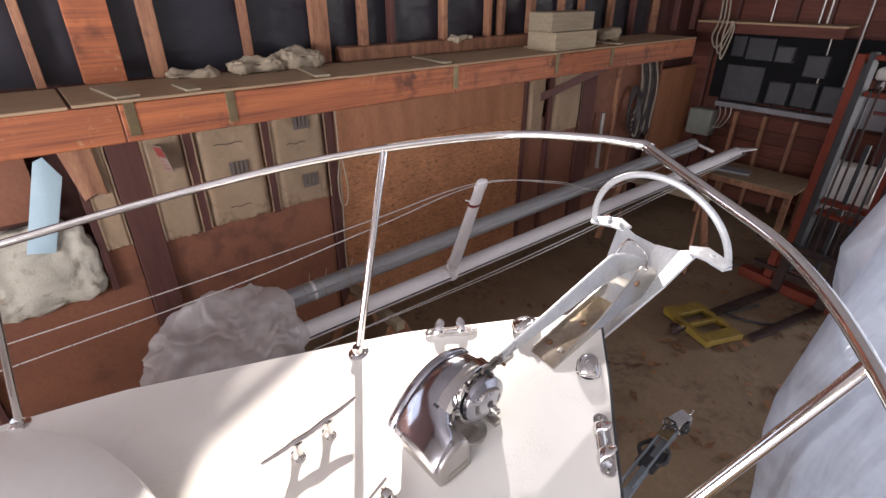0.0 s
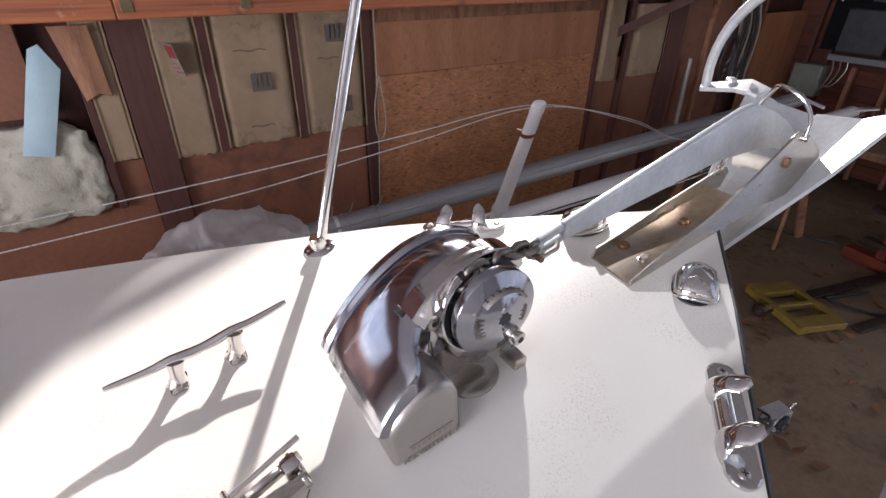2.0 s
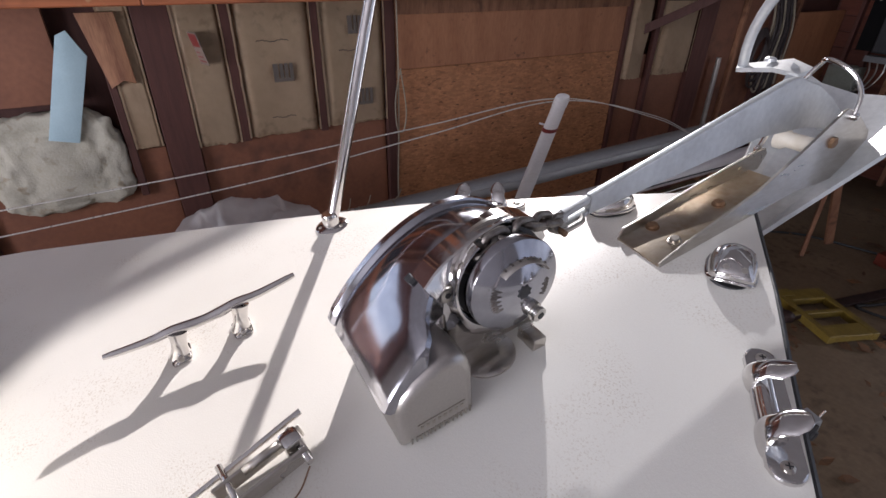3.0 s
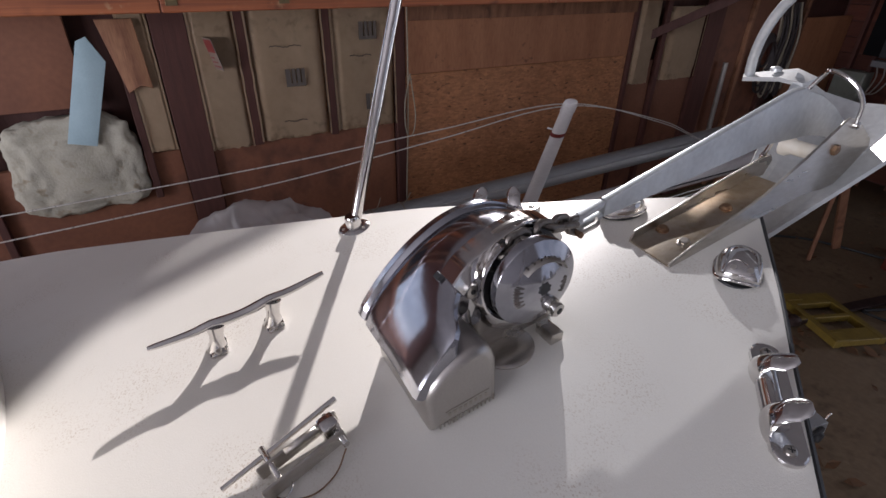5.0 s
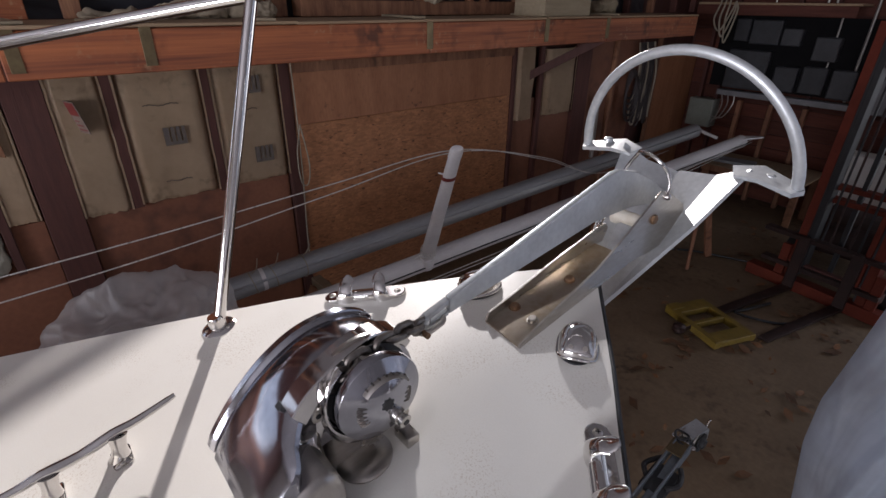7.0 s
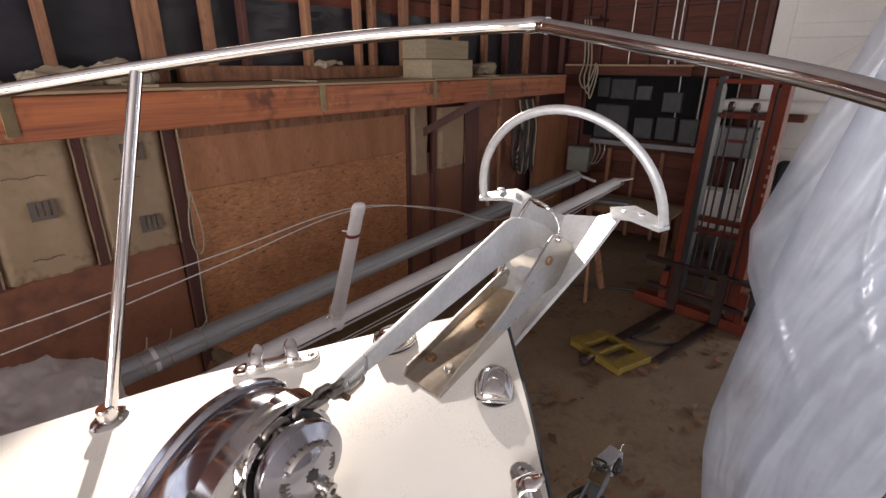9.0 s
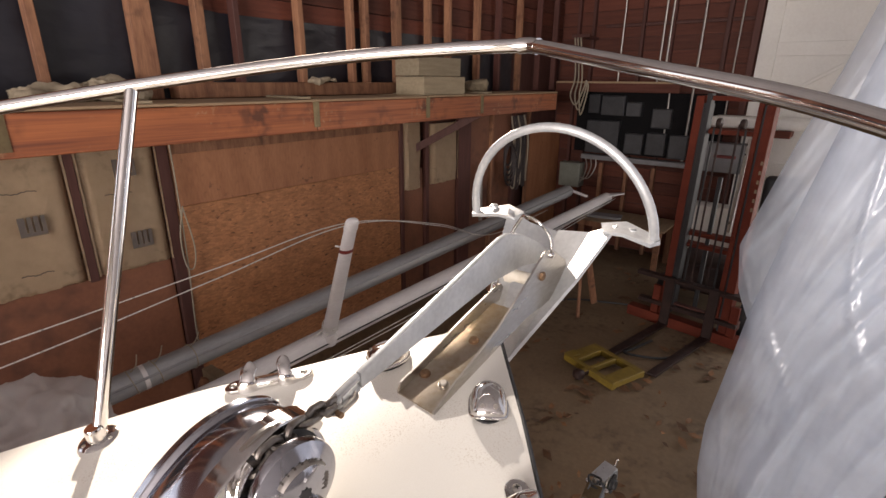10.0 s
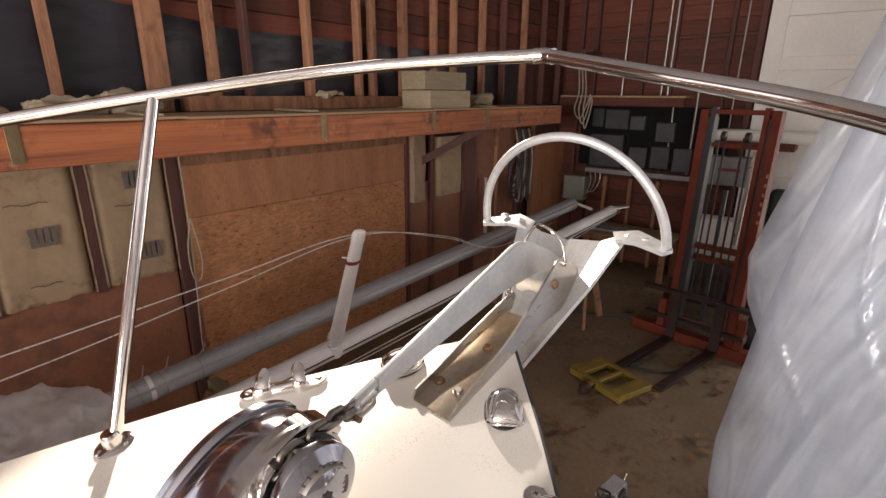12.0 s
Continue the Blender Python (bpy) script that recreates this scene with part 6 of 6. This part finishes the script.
for s in (-1, 1):
    bm = B()
    lathe(bm, [(0, 0.05), (0.01, 0.055), (0.04, 0.055), (0.05, 0.05)], F(s * 0.12 - 0.025, 0.02, 2.5), ROT @ Vector((1, 0, 0)), 20)
    part("chain_wheel", bm, FORKDARK, fk)
fbar("carriage_top", (-0.72, -0.03, 0.62), (0.56, -0.03, 0.62), 0.05, 0.1, FORKDARK)
fbar("carriage_bottom", (-0.66, -0.03, 0.28), (0.5, -0.03, 0.28), 0.05, 0.1, FORKDARK)
for s in (-1, 1):
    fbar("carriage_side", (s * 0.45, -0.02, 0.12), (s * 0.45, -0.02, 0.5), 0.09, 0.05, FORKRED)
fbar("foot_beam", (-0.78, 0.0, 0.075), (0.6, 0.0, 0.075), 0.13, 0.15, FORKRED)
fbar("foot_beam", (-0.5, 0.03, 0.27), (0.5, 0.03, 0.27), 0.1, 0.08, DARKW)
for s in (-0.29, 0.22):
    fbar("fork_heel", (s, -0.09, 0.04), (s, -0.09, 0.66), 0.11, 0.04, FORKDARK, None, "", 0.006)
    bm = B()
    slab(bm, [F(s - 0.055, -0.07, 0.045, 0), F(s + 0.055, -0.07, 0.045, 0), F(s + 0.05 - 0.09, -1.3, 0.035, 0), F(s - 0.05 - 0.09, -1.3, 0.035, 0)], 0.03, 0.004)
    part("fork", bm, FORKDARK, fk)
for k in range(6):
    fbar("label_bar", (0.38, -0.024, 1.6 + k * 0.1), (0.38, -0.024, 1.64 + k * 0.1), 0.022, 0.004, PALEW)
bm = B()
box(bm, F(-0.5, 0.5, 0.3), F(0.5, 0.5, 0.3) + Vector((0.0, 1.2, 0.4)), 0.05, None, 2)
part("body", bm, FORKDARK, fk)
for s in (-1, 1):
    bm = B()
    lathe(bm, [(0, 0.2), (0.02, 0.27), (0.14, 0.27), (0.16, 0.2)], F(s * 0.5 - 0.08, 0.42, 0.27, 0), ROT @ Vector((1, 0, 0)), 28)
    part("wheel", bm, DARK, fk)
bm = B()
box(bm, (-0.1, 6.55, 0.66), (0.3, 6.72, 1.84), 0.07, None, 3)
part("seat", bm, DARK, fk)

# yellow fork frame lying on the fork tips
yf = thing("fork_frame", (-0.99, 4.13, 0), "worn yellow steel frame lying on the fork tips", "fork attachment")
YR = pose(-0.985, 4.04, 0, 0, 0, -21.5)


def ybar(nm, a, b, w_, h_, mat=YELLOW):
    bm = B()
    bar(bm, YR @ (Vector(a) * 0.91), YR @ (Vector(b) * 0.91), w_ * 0.91, h_ * 0.8, 0.005)
    return part(nm, bm, mat, yf)


for y in (-0.23, 0.23):
    ybar("long_bar", (-0.37, y, 0.07), (0.37, y, 0.07), 0.07, 0.09)
for x, w_ in ((-0.285, 0.17), (0.285, 0.17), (0.0, 0.05)):
    ybar("cross_bar", (x, -0.195, 0.075), (x, 0.195, 0.075), w_, 0.08)
ybar("centre_tongue", (0.0, -0.34, 0.08), (0.0, -0.268, 0.08), 0.06, 0.07)
for s in (-1, 1):
    ybar("top_plate", (s * 0.315, -0.264, 0.121), (s * 0.315, -0.1, 0.121), 0.12, 0.008)
bm = B()
lathe(bm, [(0, 0.03), (0.03, 0.06), (0.08, 0.06), (0.1, 0.03)], YR @ Vector((0, -0.36, 0.02)), (0, 0, 1), 16)
part("hitch_ball", bm, FORKDARK, yf, "dark hitch coupling")
bm = B()
bar(bm, YR @ Vector((0, -0.38, 0.055)), YR @ Vector((0, -0.24, 0.075)), 0.06, 0.05)
part("hitch_tongue", bm, FORKDARK, yf)


# hoses, ropes and cords
def cord(name, pts, r, mat, label, category="rope", group=""):
    bm = B()
    sweep(bm, smooth_path(pts, 8), r, 8)
    return solo(name, bm, mat, label, category, group)


cord("floor_hose", [(-0.75, 5.0, 0.02), (-0.85, 4.7, 0.02), (-0.9, 4.5, 0.03), (-0.55, 4.65, 0.02), (-0.35, 5.0, 0.02), (-0.4, 5.1, 0.03)], 0.014, DARK, "black hose lying between the forks", "hose")
cord("floor_hose", [(-1.1, 5.9, 0.02), (-1.5, 5.75, 0.02), (-2.0, 5.5, 0.02), (-2.3, 5.0, 0.02), (-2.1, 4.6, 0.02)], 0.014, DARK, "black hose lying on the dirt floor", "hose")
cord("hanging_cord", [(WX + 0.06, 1.13, 2.5), (WX + 0.065, 1.13, 2.0), (WX + 0.07, 1.12, 1.5), (WX + 0.06, 1.1, 0.9), (WX + 0.06, 1.1, 0.5)], 0.006, ROPE, "pale cord hanging down the wall")
cord("hanging_cord", [(WX + 0.07, 1.15, 1.95), (WX + 0.08, 1.09, 1.7), (WX + 0.08, 1.1, 1.45), (WX + 0.08, 1.16, 1.42), (WX + 0.08, 1.19, 1.6), (WX + 0.07, 1.15, 1.93)], 0.006, ROPE, "pale cord looped on the wall")
for k in range(5):
    r = 0.2 + 0.03 * k
    pts = [(WX + 0.1 + 0.01 * k, 6.25 + 0.12 * math.cos(a) * (1 + 0.1 * k), 1.85 + r * math.sin(a) - 0.05 * k) for a in (2 * math.pi * j / 14 for j in range(15))]
    cord("hose_coil", pts, 0.016, ROPEDARK, "dark hose coiled on a wall hook", "hose", "coiled hoses")
bm = B()
bar(bm, (-3.25, 7.6, 3.62), (-2.95, 7.6, 3.62), 0.04, 0.05)
bar(bm, (-3.1, 7.6, 3.62), (-3.1, NY, 3.62), 0.04, 0.05)
solo("rope_bracket", bm, DARKW, "dark wooden bracket on the end wall holding ropes", "bracket")
for k in range(3):
    cord("rope_hank", [(-3.2 + 0.05 * k, 7.6, 3.6), (-3.15 + 0.06 * k, 7.62, 3.0), (-3.2 + 0.08 * k, 7.6, 2.7), (-3.08 + 0.05 * k, 7.58, 2.55 - 0.08 * k), (-2.98 + 0.04 * k, 7.6, 2.8), (-2.95, 7.62, 2.94)], 0.012, ROPE, "pale rope hanging in loops by the corner", "rope", "hanging ropes")
for k in range(9):
    cord("wall_hose", [(WX + 0.07, 6.35 + 0.05 * k, 2.4), (WX + 0.1 + 0.02 * (k % 3), 6.4 + 0.05 * k, 2.0), (WX + 0.1, 6.3 + 0.07 * k, 1.45 - 0.05 * (k % 4)), (WX + 0.12, 6.42 + 0.05 * k, 1.25 + 0.04 * (k % 3)), (WX + 0.1, 6.5 + 0.04 * k, 1.6), (WX + 0.07, 6.46 + 0.04 * k, 2.3)], 0.013, ROPEDARK if k % 4 else ROPE, "cable hanging on the wall", "cable", "hanging cables")
bm = B()
sweep(bm, [(WX + 0.1, 5.5, 0.9), (WX + 0.09, 5.48, 1.75)], 0.03, 12)
solo("pipe_offcut", bm, CONDUIT, "grey pipe standing against the wall", "pipe")
# low workbench with a plywood top by the end wall
bench = thing("workbench", (-2.0, 7.5, 0), "low workbench with a bare plywood top by the end wall", "workbench")
bm = B()
box(bm, (-2.72, 7.1, 0.735), (-1.28, 7.98, 0.755), 0.003)
part("top", bm, PLANKTOP, bench)
for y in (7.16, 7.9):
    bm = B()
    box(bm, (-2.68, y - 0.02, 0.64), (-1.32, y + 0.02, 0.734), 0.004)
    part("rail", bm, STUDW, bench)
for x in (-2.62, -1.38):
    for y in (7.16, 7.9):
        bm = B()
        box(bm, (x - 0.045, y - 0.02 + 0.042, 0.0), (x + 0.045, y + 0.062, 0.64) if y < 7.5 else (x + 0.045, y + 0.062, 0.734), 0.004)
        part("leg", bm, STUDW, bench)
bm = B()
box(bm, (-2.6, 7.3, 0.757), (-2.05, 7.55, 0.80), 0.006, pose(0, 0, 0, 0, 0, 12))
solo("metal_tray", bm, BOXPALE, "shallow grey metal tray lying on the workbench", "tray")

# dry leaves and chips on the floor
rng = random.Random(4)
bm = B()
for _ in range(1100):
    x, y = rng.uniform(-2.8, 2.0), rng.uniform(0.8, 7.2)
    if wobble((x, y, 0), 1.6) < rng.uniform(-0.1, 0.35):
        continue
    s, a = rng.uniform(0.015, 0.062), rng.uniform(0, 6.28)
    pts = []
    for k in range(6):
        b = 2 * math.pi * k / 6
        rr = s * (1.0 if k % 3 else 1.6) * rng.uniform(0.7, 1.1)
        pts.append(bm.verts.new((x + rr * math.cos(a + b) * (0.6 if k % 3 else 1), y + rr * math.sin(a + b), 0.022 + rng.uniform(0, 0.014))))
    bm.faces.new(pts)
tagged(new("dry_leaves", mesh_of(bm, "dry_leaves", LEAFM)), "dry brown leaves and chips scattered on the dirt floor", "leaves", kind="stuff")
